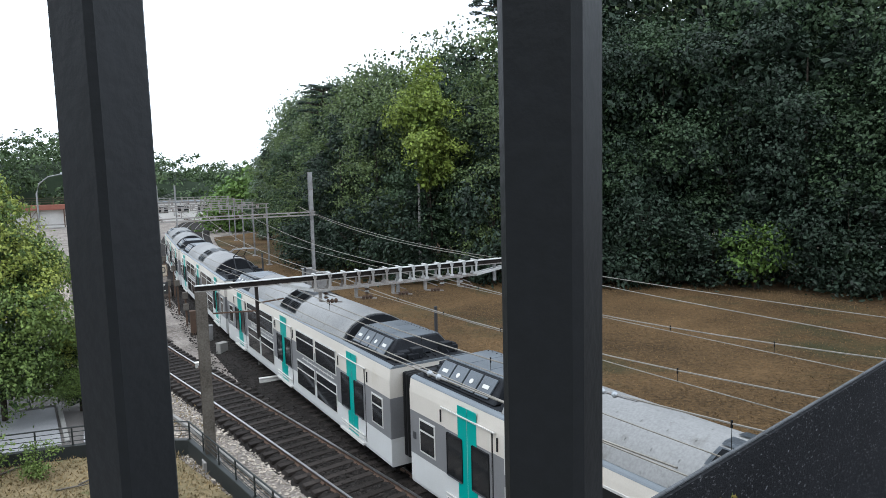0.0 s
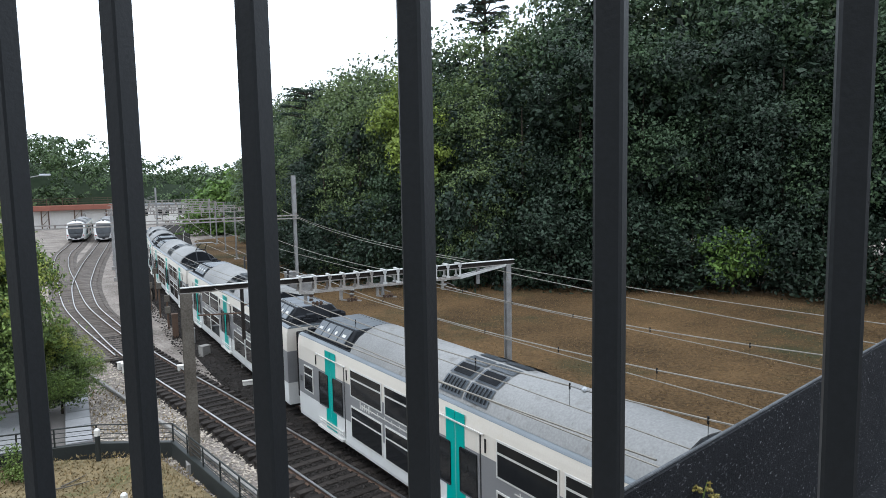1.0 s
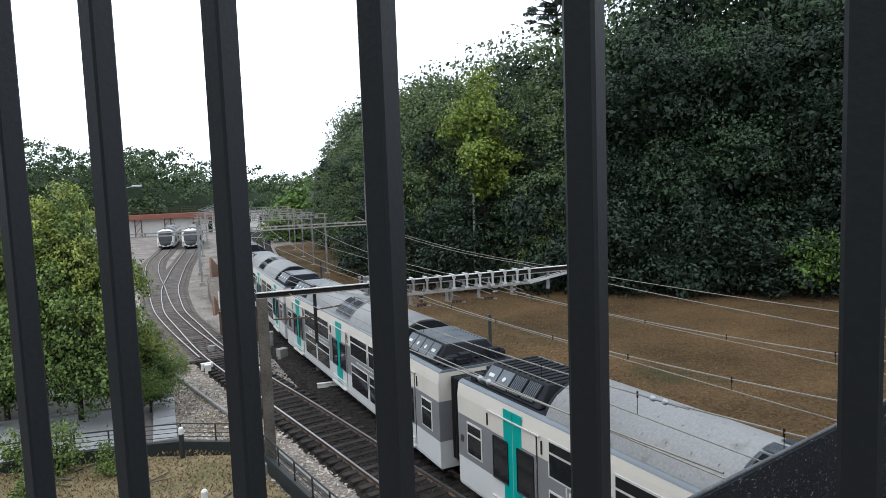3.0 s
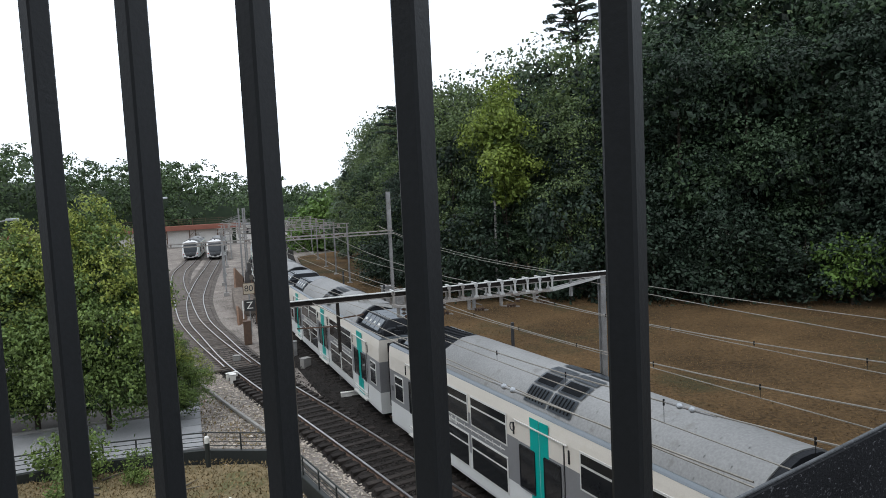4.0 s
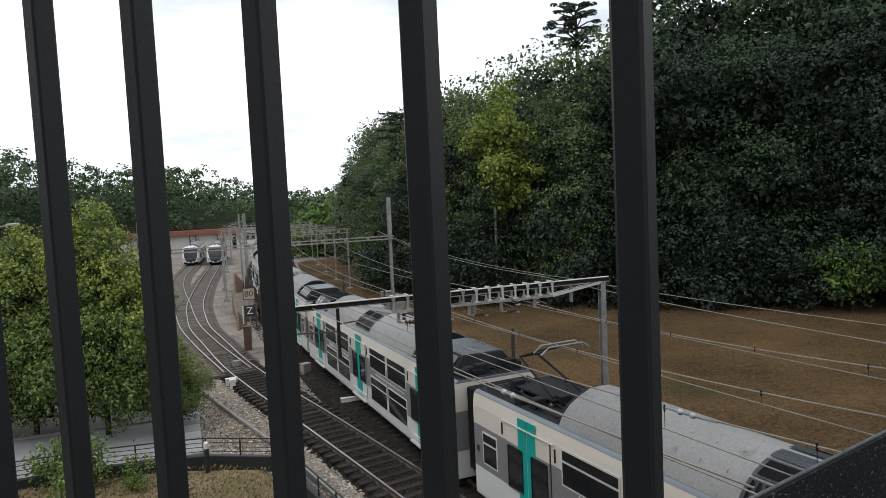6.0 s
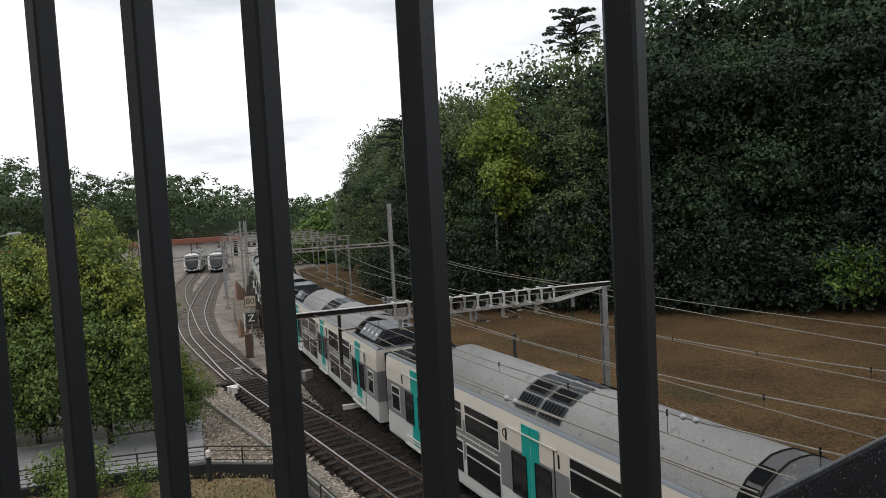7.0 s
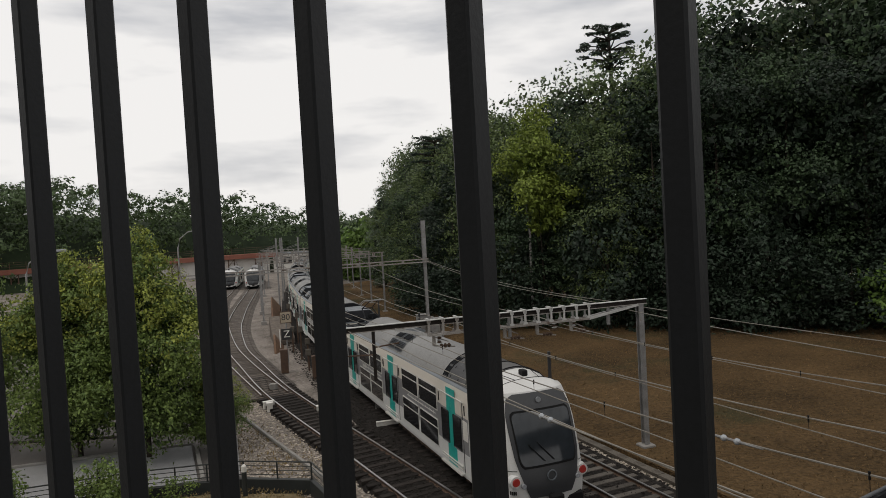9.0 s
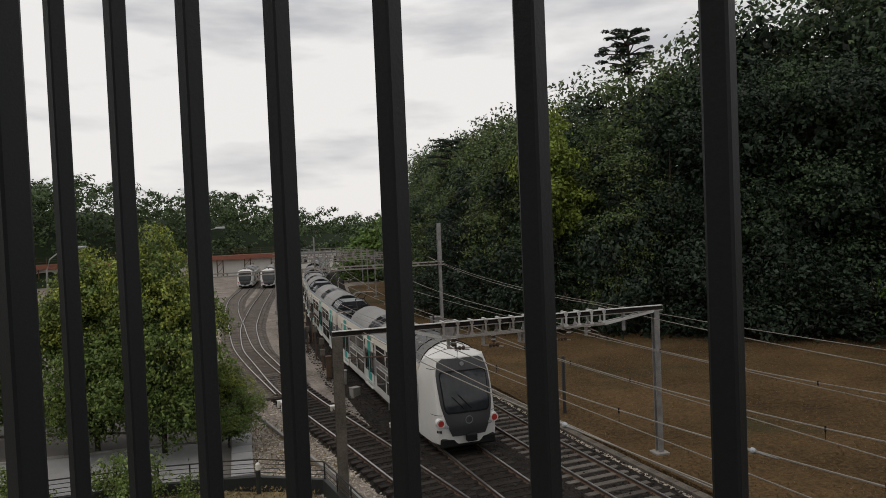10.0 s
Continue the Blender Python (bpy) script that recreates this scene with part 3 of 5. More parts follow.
def pantograph(car, y):
    p = part("pantograph", bx(-0.55, 0.55, y - 0.9, y + 0.9, 3.60, 3.68, 0.02), M_EQUIP, car, "raised dark pantograph on insulators")
    bm = bmesh.new()
    for sx in (-1, 1):
        tube(bm, [(sx * 0.48, y - 0.8, 3.7), (sx * 0.30, y + 1.0, 4.45)], 0.035, 6)
        tube(bm, [(sx * 0.30, y + 1.0, 4.45), (sx * 0.20, y - 0.6, 5.02)], 0.025, 6)
    tube(bm, [(-0.32, y + 1.0, 4.45), (0.32, y + 1.0, 4.45)], 0.03, 6)
    part("arm", bm, M_EQUIP, p)
    for q in (-0.78, -0.45):
        bm = bmesh.new()
        tube(bm, [(-0.80, y + q, 4.88), (-0.55, y + q, 5.05), (0.55, y + q, 5.05), (0.80, y + q, 4.88)], 0.025, 6)
        part("contact_strip", bm, M_GALV, p)
    for sx in (-0.45, 0.45):
        for q in (-0.7, 0.7):
            bm = bmesh.new()
            tube(bm, [(sx, y + q, 3.48), (sx, y + q, 3.62)], [0.07, 0.05], 8)
            part("insulator", bm, M_INSUL, p)


def cabling(car, y0, y1):
    """Pipes, cable runs and small boxes in the roof well."""
    bm = bmesh.new()
    r = random.Random(int(y0 * 10))
    for i in range(9):
        x = -1.0 + i * 0.25
        tube(bm, [(x, y0 + 0.1, 3.52), (x + r.uniform(-0.1, 0.1), (y0 + y1) / 2, 3.55 + r.uniform(0, 0.12)), (x + r.uniform(-0.3, 0.3), y1 - 0.1, 3.53)], 0.025, 5)
    for i in range(7):
        x, y = r.uniform(-1, 1), r.uniform(y0 + 0.3, y1 - 0.3)
        box(bm, x - 0.18, x + 0.18, y - 0.14, y + 0.14, 3.48, 3.62 + r.uniform(0, 0.2), 0.02)
    tagged(part("roof_cabling", bm, M_EQUIP, car), kind="stuff")


def car(kind=""):
    """One double-deck car: front of the car is at +y. kind: '', 'pan' or 'tail'."""
    c = tagged(new("train_car"), "white and grey double-deck commuter train car with teal door stripes", "train car", "cars of the moving train")
    h = CAR / 2
    lo = -h if kind != "tail" else -h + 0.60
    part("underframe", shell(lo + 0.1, h - 0.1, [(1.28, 0.30), (1.34, 0.42), (1.34, 0.5), (0, 0.5)]), M_BLACK, c)
    part("body", shell(lo, h, [(HW - 0.02, 0.42), (HW, 0.5), (HW, 1.28), (0, 1.28)]), M_WHITE, c, "white lower body panel")
    part("body_band", shell(lo, h, [(HW, 1.282), (HW, 2.52), (0, 2.52)]), M_GREY, c, "mid grey body band")
    part("upper_body", shell(lo, h, [(HW, 2.522), (HW, 3.05), (HW - 0.02, 3.22), (HW - 0.05, 3.40), (0, 3.40)]), M_CREAM, c, "cream upper body panel")
    part("cantrail", shell(lo, h, [(HW - 0.045, 3.402), (HW - 0.08, 3.44), (HW - 0.15, 3.475), (0, 3.475)]), M_ROOFEDGE, c, "blue-grey roof edge")
    ra, rb = (-6.1, 6.1)
    part("roof", shell(ra, rb, ROOF_ARC), M_ROOF, c, "dusty grey rounded roof with seams", True)
    part("roof_end", shell(rb - 0.02, rb + 0.16, [(x * 0.97, z - 0.03) for x, z in ROOF_ARC]), M_EQUIP, c)
    if kind != "tail":
        part("roof_end", shell(ra - 0.16, ra + 0.02, [(x * 0.97, z - 0.03) for x, z in ROOF_ARC]), M_EQUIP, c)
    bm = bmesh.new()
    for y in np.arange(ra + 0.7, rb - 0.3, 0.62):
        if abs(y) > 1.2:
            q = arc_patch(y, y + 0.02, 0.02, 1.0, 0.006, -1)
            me = bpy.data.meshes.new("tmp")
            q.to_mesh(me)
            q.free()
            bm.from_mesh(me)
            q = arc_patch(y, y + 0.02, 0.02, 1.0, 0.006, 1)
            q.to_mesh(me)
            q.free()
            bm.from_mesh(me)
            bpy.data.meshes.remove(me)
    tagged(part("roof_rib", bm, M_ROOF, c), kind="stuff")
    for side in (-1, 1):
        for i, y in enumerate((-1.0, 0.04)):
            for a0, a1 in ((0.05, 0.36), (0.40, 0.70), (0.74, 0.96)):
                g = part("roof_grille", arc_patch(y, y + 0.94, a0, a1, 0.03, side), M_EQUIPTOP, c)
                if a0 < 0.3:
                    for j in range(6):
                        part("slat", arc_patch(y + 0.08 + j * 0.14, y + 0.14 + j * 0.14, a0 + 0.03, a1 - 0.03, 0.055, side), M_EQUIP, g)
                elif a0 < 0.5:
                    part("mesh_panel", arc_patch(y + 0.1, y + 0.84, a0 + 0.03, a1 - 0.03, 0.045, side), M_EQUIP, g)
        for y in (7.25, 0.0, -7.25):
            door(c, side, y)
        for ya in (1.55, -5.85):
            for y in (ya, ya + 2.2):
                window(c, "upper_window", side, y, y + 2.05, 2.16, 3.08)
                window(c, "lower_window", side, y, y + 2.05, 0.80, 1.86)
        window(c, "end_window", side, 8.75, 9.55, 1.45, 2.40)
        if kind != "tail":
            window(c, "end_window", side, -9.55, -8.75, 1.45, 2.40)
        bm = bmesh.new()
        x = side * (HW + 0.006)
        r = random.Random(4)
        for ya in (1.7, -5.6):
            z = 2.02
            for i in range(8):
                strut(bm, (x, ya + i * 0.42, z), (x, ya + i * 0.42 + 0.42, z - 0.012), 0.012, 0.03)
                strut(bm, (x, ya + i * 0.42 + 0.2, z - 0.07), (x, ya + i * 0.42 + 0.24, z + 0.07), 0.012, 0.02)
        tagged(part("line_graphic", bm, M_FRAME, c, "thin pale line-map graphic"), kind="stuff")
        for _ in range(1):
            bm = bmesh.new()
            for k in range(10):
                a0, a1 = k * 0.628, (k + 1) * 0.628
                strut(bm, (x, 1.28 + 0.11 * math.cos(a0), 2.80 + 0.11 * math.sin(a0)), (x, 1.28 + 0.11 * math.cos(a1), 2.80 + 0.11 * math.sin(a1)), 0.012, 0.035)
            part("emblem", bm, M_MASK, c, "small dark ring emblem")
        for k, (w, hh) in enumerate(((0.05, 0.24), (0.10, 0.16), (0.06, 0.22), (0.04, 0.16), (0.08, 0.24))):
            part("logo", bx(*sorted((side * HW, side * (HW + 0.010))), 5.15 + side * k * 0.14 - w / 2, 5.15 + side * k * 0.14 + w / 2, 1.92, 1.92 + hh * 0.9), M_FRAME, c)
        part("data_plate", bx(*sorted((side * HW, side * (HW + 0.012))), 9.75, 9.92, 1.72, 1.92, 0.004), M_MASK, c)
    part("roof_well", bx(-1.24, 1.24, rb + 0.17, h - 0.04, 3.47, 3.485), M_EQUIP, c)
    if kind == "tail":
        pantograph(c, 8.2)
        cabling(c, 6.4, h - 0.1)
    else:
        roof_box(c, 6.5, 9.4, kind == "louvre")
        cabling(c, 9.2, h - 0.1)
        part("roof_well", bx(-1.24, 1.24, -h + 0.04, ra - 0.17, 3.47, 3.485), M_EQUIP, c)
        if kind == "pan":
            pantograph(c, -8.2)
            cabling(c, -h + 0.1, -6.4)
        else:
            roof_box(c, -9.4, -6.5, False)
            cabling(c, -h + 0.1, -9.2)
    bogie(c, 7.8)
    bogie(c, -7.8)
    bm = bmesh.new()
    for i in range(6):
        y = h + 0.02 + i * 0.165
        box(bm, -1.12, 1.12, y, y + 0.12, 0.75, 3.3, 0.03)
    box(bm, -1.02, 1.02, h, h + 0.98, 0.85, 3.2)
    if kind != "front":
        part("gangway", bm, M_BLACK, c, "black rubber gangway bellows")
    else:
        bm.free()
    if kind == "tail":
        run = []
        for y, k in ((ra + 0.01, 1.0), (ra - 1.3, 1.0), (-8.4, 0.99), (lo + 0.4, 0.97), (lo, 0.95)):
            run.append((y, [(x, 3.478 + (z - 3.478) * k) for x, z in ROOF_ARC]))
        bm = bmesh.new()
        rings = []
        for y, prof in run:
            ring = [(x, z) for x, z in prof] + [(-x, z) for x, z in prof[::-1] if x > 0]
            rings.append([bm.verts.new((x, y, z)) for x, z in ring])
        for k, (p, q) in enumerate(zip(rings, rings[1:])):
            for i in range(len(p) - 1):
                f = bm.faces.new((p[i], p[i + 1], q[i + 1], q[i]))
                f.material_index = 0 if k < 2 else 1
        bmesh.ops.recalc_face_normals(bm, faces=bm.faces)
        part("cab_roof", bm, [M_SOOT, M_ROOFDARK], c, "sooty roof panels before the cab", True)
        for y in (ra - 0.02, ra - 0.40, -8.4, lo + 0.03):
            bm = bmesh.new()
            tube(bm, [(x, y, z + 0.006) for x, z in ROOF_ARC] + [(-x, y, z + 0.006) for x, z in ROOF_ARC[-2::-1]], 0.022, 6)
            part("roof_seam", bm, M_BLACK, c)
        for side in (-1, 1):
            for a0, a1 in ((0.06, 0.30), (0.36, 0.62)):
                part("roof_grille", arc_patch(ra - 0.36, ra - 0.06, a0, a1, 0.02, side), M_EQUIP, c)
            for y in (-6.8, -7.5, -8.2, -8.9):
                for a in (0.06, 0.30):
                    part("roof_catch", arc_patch(y - 0.03, y + 0.03, a, a + 0.05, 0.025, side), M_BLACK, c)
            for y, a in ((-7.0, 0.5), (-7.9, 0.42), (-7.5, 0.75)):
                part("roof_plate", arc_patch(y - 0.16, y + 0.16, a, a + 0.06, 0.015, side), M_GALV, c)
        nose(c, lo)
    return c


def nose(c, y1):
    """The rounded driving cab at the tail, from y1 back to the windscreen."""
    def front(z):
        return y1 - 2.0 - 0.10 + 0.10 * abs(z - 1.1) + 0.16 * max(0.0, z - 1.3) ** 1.55
    zs = [0.42, 0.75, 1.1, 1.5, 1.9, 2.3, 2.7, 3.05, 3.3, 3.48]
    us = np.linspace(-1, 1, 17)

    def surf(u, z, lift=0.0):
        w = HW * (1 - 0.05 * max(0, (z - 2.9)) ** 1.2 - 0.03 * (z < 0.7) - 0.09 * min(1.0, max(0.0, (z - 2.9) / 0.58)))
        y = front(z) + 0.22 * abs(u) ** 2.6 + 0.45 * abs(u) ** 14
        return Vector((w * u * (0.965 + 0.02 * (1 - abs(u))), y - lift, z + 0.27 * min(1.04, max(0.0, (z - 1.3) / 2.1))))
    bm = bmesh.new()
    grid = [[bm.verts.new(surf(u, z)) for u in us] for z in zs]
    top = [bm.verts.new((HW * 0.78 * u, front(3.48) + 0.46 + 0.25 * abs(u) ** 3, 4.06 - 0.27 * abs(u) ** 2.4)) for u in us]
    grid.append(top)
    for r, q in zip(grid, grid[1:]):
        for i in range(len(us) - 1):
            bm.faces.new((r[i], r[i + 1], q[i + 1], q[i]))
    back = []
    for k, r in enumerate(grid):
        z = ([*zs, 3.478][k])
        back.append([bm.verts.new((sgn * (HW if z < 3.3 else HW - 0.12), y1, z)) for sgn in (-1, 1)])
    for k in range(len(grid) - 1):
        bm.faces.new((grid[k][0], grid[k + 1][0], back[k + 1][0], back[k][0]))
        bm.faces.new((grid[k][-1], back[k][1], back[k + 1][1], grid[k + 1][-1]))
    low_arc = [(a, 3.478 + (b - 3.478) * 0.95) for a, b in ROOF_ARC]
    arc = [bm.verts.new((x, y1, z)) for x, z in [(-a, b) for a, b in low_arc[:-1]] + [low_arc[-1]] + [(a, b) for a, b in low_arc[:-1][::-1]]]
    loop = [back[-1][0], *arc, back[-1][1]]
    n = len(us)
    for i in range(n - 1):
        j0, j1 = round(i * (len(loop) - 1) / (n - 1)), round((i + 1) * (len(loop) - 1) / (n - 1))
        vs = [top[i], top[i + 1], loop[j1]] + ([loop[j0]] if j1 != j0 else [])
        bm.faces.new(vs)
    bmesh.ops.recalc_face_normals(bm, faces=bm.faces)
    brow = [v.co.copy() for v in top]
    joints = [(top[i].co.copy(), loop[round(i * (len(loop) - 1) / (n - 1))].co.copy()) for i in (5, 11)]
    rear = [v.co.copy() for v in loop]
    cab = part("cab", bm, M_WHITE, c, "white rounded driving cab", True)
    for run in (brow, rear, *joints):
        bm = bmesh.new()
        tube(bm, [q + Vector((0, 0, 0.004)) for q in run], 0.012, 5)
        part("panel_seam", bm, M_SEAM, cab)

    def patch(name, prof, lift, material, parent, label="", u0=None):
        """A shell on the nose: prof gives height and half width; u0 starts it off centre."""
        bm = bmesh.new()
        rows = []
        pz, pw = zip(*prof)
        for z in np.linspace(pz[0], pz[-1], 26 if pz[-1] - pz[0] > 0.3 else 3):
            w = float(np.interp(z, pz, pw))
            a = -w if u0 is None else u0
            rows.append([bm.verts.new(surf(a + (w - a) * i / 14, z, lift)) for i in range(15)])
        for r, q in zip(rows, rows[1:]):
            for i in range(14):
                bm.faces.new((r[i], r[i + 1], q[i + 1], q[i]))
        bmesh.ops.solidify(bm, geom=bm.faces[:], thickness=0.02)
        bmesh.ops.recalc_face_normals(bm, faces=bm.faces)
        return part(name, bm, material, parent, label, True)
    mask = patch("cab_mask", [(0.75, 0.50), (1.0, 0.58), (1.3, 0.66), (1.6, 0.73), (1.9, 0.78), (2.5, 0.81), (3.1, 0.81), (3.34, 0.79), (3.41, 0.75), (3.45, 0.64)], 0.03, M_MASK, cab, "charcoal front mask")
    patch("windscreen_seal", [(1.60, 0.60), (1.68, 0.67), (1.82, 0.70), (2.9, 0.73), (2.98, 0.72), (3.04, 0.66)], 0.045, M_BLACK, mask)
    patch("windscreen", [(1.66, 0.58), (1.74, 0.64), (1.9, 0.67), (2.86, 0.70), (2.94, 0.68), (2.99, 0.62)], 0.06, M_SCREEN, mask, "large sky-reflecting windscreen")
    for side in (-1, 1):
        for z in (1.55, 3.10):
            patch("panel_seam", [(z, side * 0.995), (z + 0.018, side * 0.995)], 0.006, M_SEAM, cab, "", side * (0.75 if z < 2 else 0.82))
    part("roof_aerial", bx(-0.10, 0.10, y1 - 0.75, y1 - 0.45, 4.08, 4.28, 0.03), M_BLACK, cab)
    bm = bmesh.new()
    p = surf(0, 3.26, 0.05)
    tube(bm, [p, p + Vector((0, -0.05, 0))], 0.085, 14)
    part("top_lamp", bm, M_INSUL, mask)
    bm = bmesh.new()
    strut(bm, surf(0.10, 1.75, 0.10), surf(-0.25, 2.25, 0.10), 0.025)
    strut(bm, surf(-0.12, 1.75, 0.10), surf(-0.45, 2.2, 0.10), 0.025)
    part("wiper", bm, M_BLACK, mask)
    for u in (-0.82, 0.82):
        p = surf(u, 1.30, 0.02)
        bm = bmesh.new()
        tube(bm, [p + Vector((0, 0.14, 0)), p + Vector((0, -0.07, 0))], [0.20, 0.175], 20)
        t = part("lamp_bezel", bm, M_WHITE, cab)
        bm = bmesh.new()
        tube(bm, [p + Vector((0, -0.05, 0)), p + Vector((0, -0.10, 0))], [0.135, 0.11], 18)
        part("tail_lamp", bm, M_RED, t, "round red tail lamp")
        p = surf(u * 0.80, 1.16, 0.03)
        bm = bmesh.new()
        tube(bm, [p + Vector((0, 0.05, 0)), p + Vector((0, -0.05, 0))], [0.08, 0.07], 12)
        part("head_lamp", bm, M_INSUL, t)
    bm = bmesh.new()
    p = surf(0, 1.36, 0.05)
    ring = [p + Vector((0.15 * math.cos(k * 0.524), -0.02, 0.15 * math.sin(k * 0.524))) for k in range(13)]
    for q0, q1 in zip(ring, ring[1:]):
        strut(bm, q0, q1, 0.03, 0.03)
    part("nose_emblem", bm, M_ROOFEDGE, mask, "grey ring emblem")
    for k in range(4):
        p = surf(-0.90 + 0.03 * k, 0.95, 0.012)
        part("number_bar", bx(p.x - 0.014, p.x + 0.014, p.y - 0.012, p.y + 0.03, 0.90, 1.0), M_SEAM, cab)
    bm = bx(-1.15, 1.15, y1 - 2.02, y1 - 0.2, 0.28, 0.66, 0.06)
    part("obstacle_guard", bm, M_BLACK, cab)
    bm = bmesh.new()
    tube(bm, [(0, y1 - 1.9, 0.72), (0, y1 - 2.35, 0.72)], 0.12, 10)
    box(bm, -0.22, 0.22, y1 - 2.45, y1 - 2.25, 0.58, 0.86, 0.03)
    part("coupler", bm, M_BLACK, cab)
    for side in (-1, 1):
        x = side * (HW - 0.0)
        w = part("cab_door", bx(*sorted((x, x + side * 0.015)), y1 + 0.10, y1 + 0.72, 0.60, 2.95, 0.01), M_WHITE, c)
        part("cab_door_window", bx(*sorted((x + side * 0.012, x + side * 0.022)), y1 + 0.24, y1 + 0.56, 1.25, 2.65, 0.02), M_GLASS, w)
        part("notice", bx(*sorted((x + side * 0.001, x + side * 0.012)), y1 + 0.80, y1 + 1.20, 1.75, 2.42, 0.004), M_SIGNW, c)


def gap_at(t):
    return -1.55 + 7.1 * t + 0.01 * t * t


def car_pose(s, sway=0.0):
    """Pose of a car whose middle is s metres along the line: its two bogies ride on the rails."""
    a, b = Vector(on_line(s - 7.8, sway)), Vector(on_line(s + 7.8, sway * 0.2))
    p, d = (a + b) / 2, b - a
    return pose(p.x, p.y, 0.0, 0, 0, math.degrees(math.atan2(-d.x, d.y)))


plain_car = car()
pan_car = car("pan")
louvre_car = car("louvre")
tail_car = car("tail")
TRAIN = [(plain_car, -0.5), (louvre_car, -1.5), (tail_car, -2.5), (pan_car, 1.5)]
for i in (0.5, 2.5):
    TRAIN.append((copy_thing(plain_car, Matrix()), i))


# ---- trees ----
def leaves(centres, radii, count, size, seed, squash=0.85, flat=0.0, tuft=0.0):
    """Pointed leaf quads spread over lumpy clumps, loose or gathered in sprays: vertices and faces."""
    r = np.random.RandomState(seed)
    centres, radii = np.asarray(centres, float), np.asarray(radii, float)
    k = count // 16 if tuft else count
    pick = r.choice(len(centres), k, p=radii**2 / (radii**2).sum())
    n = r.normal(size=(k, 3))
    n /= np.linalg.norm(n, axis=1)[:, None]
    n[:, 2] = np.where(n[:, 2] < -0.55, -n[:, 2], n[:, 2])
    depth = 1 - 0.30 * r.rand(k) ** 2
    lump = 1 + 0.18 * np.sin(n[:, 0] * 7 + pick) * np.cos(n[:, 1] * 6 + pick * 1.7)
    p = centres[pick] + n * (radii[pick] * depth * lump)[:, None] * np.array((1, 1, squash))
    if tuft:
        own = r.randint(0, k, count)
        shift = r.normal(size=(count, 3)) * np.array((1, 1, 0.55)) * tuft * (0.6 + 0.8 * r.rand(k))[own][:, None]
        shift[:, 2] -= 0.35 * np.linalg.norm(shift[:, :2], axis=1)
        p, n = p[own] + shift, n[own] * 0.7 + shift / tuft * 0.35
    face = n + r.normal(scale=0.45, size=(count, 3)) + np.array((0, 0, 0.35 + flat))
    face /= np.linalg.norm(face, axis=1)[:, None]
    a = np.cross(face, r.normal(size=(count, 3)))
    a /= np.linalg.norm(a, axis=1)[:, None]
    b = np.cross(face, a)
    s = size * (0.55 + 0.9 * r.rand(count))[:, None]
    v = np.stack([p - a * s * 0.5, p + b * s * 0.30 - face * s * 0.06, p + a * s * 0.55, p - b * s * 0.30 - face * s * 0.06], 1)
    return v.reshape(-1, 3), np.arange(count * 4).reshape(-1, 4)


def limbs(bm, height, base, centres, r):
    top = Vector((r.uniform(-0.3, 0.3), r.uniform(-0.3, 0.3), height * 0.8))
    tube(bm, [(0, 0, -0.3), (0.05, 0, height * 0.2), (top.x * 0.5, top.y * 0.5, height * 0.5), top], [base, base * 0.8, base * 0.5, base * 0.15], 8)
    for c in centres[:12]:
        z = max(height * 0.12, c[2] * 0.55)
        tube(bm, [(top.x * z / height, top.y * z / height, z), (c[0] * 0.5, c[1] * 0.5, (z + c[2]) / 2 + 0.2), tuple(c)], [base * 0.3, base * 0.2, base * 0.06], 5)


def clumps(height, radius, low, n, seed, profile):
    r = np.random.RandomState(seed)
    out, rad = [], []
    for i in range(n):
        u = (i + r.rand()) / n
        z = low + (height - low) * u
        w = radius * np.interp(u, *profile)
        a = r.rand() * 2 * math.pi
        d = w * (0.45 + 0.5 * r.rand())
        out.append((math.cos(a) * d, math.sin(a) * d, z))
        rad.append((0.30 + 0.22 * r.rand()) * max(w, radius * 0.35))
    return np.array(out), np.array(rad)


BROAD = ((0, 0.2, 0.5, 0.8, 1.0), (0.75, 1.0, 1.0, 0.75, 0.25))
UPRIGHT = ((0, 0.15, 0.4, 0.7, 0.9, 1.0), (0.55, 0.95, 1.0, 0.72, 0.42, 0.12))


def tree(label, height, radius, low, n, count, leaf, material, seed, profile=BROAD, base=0.3, name="tree", group="trees of the wood"):
    root = tagged(new(name), label, name.split("_")[-1], group)
    c, rad = clumps(height, radius, low, n, seed, profile)
    bm = bmesh.new()
    limbs(bm, height, base, c[::max(1, n // 12)][:(12 if height < 12 else 3)], random.Random(seed))
    part("trunk", bm, M_BARK, root)
    # inner leaves take a darker leaf colour that stands for shade within the crown
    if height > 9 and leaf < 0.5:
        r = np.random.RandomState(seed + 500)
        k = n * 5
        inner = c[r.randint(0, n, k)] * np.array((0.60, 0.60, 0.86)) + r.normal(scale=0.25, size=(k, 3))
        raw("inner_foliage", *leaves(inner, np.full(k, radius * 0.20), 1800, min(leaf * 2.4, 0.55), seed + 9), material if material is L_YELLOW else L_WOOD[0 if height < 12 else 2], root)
    raw("crown", *leaves(c, rad, count, leaf, seed, tuft=leaf * 1.7), material, root)
    return root


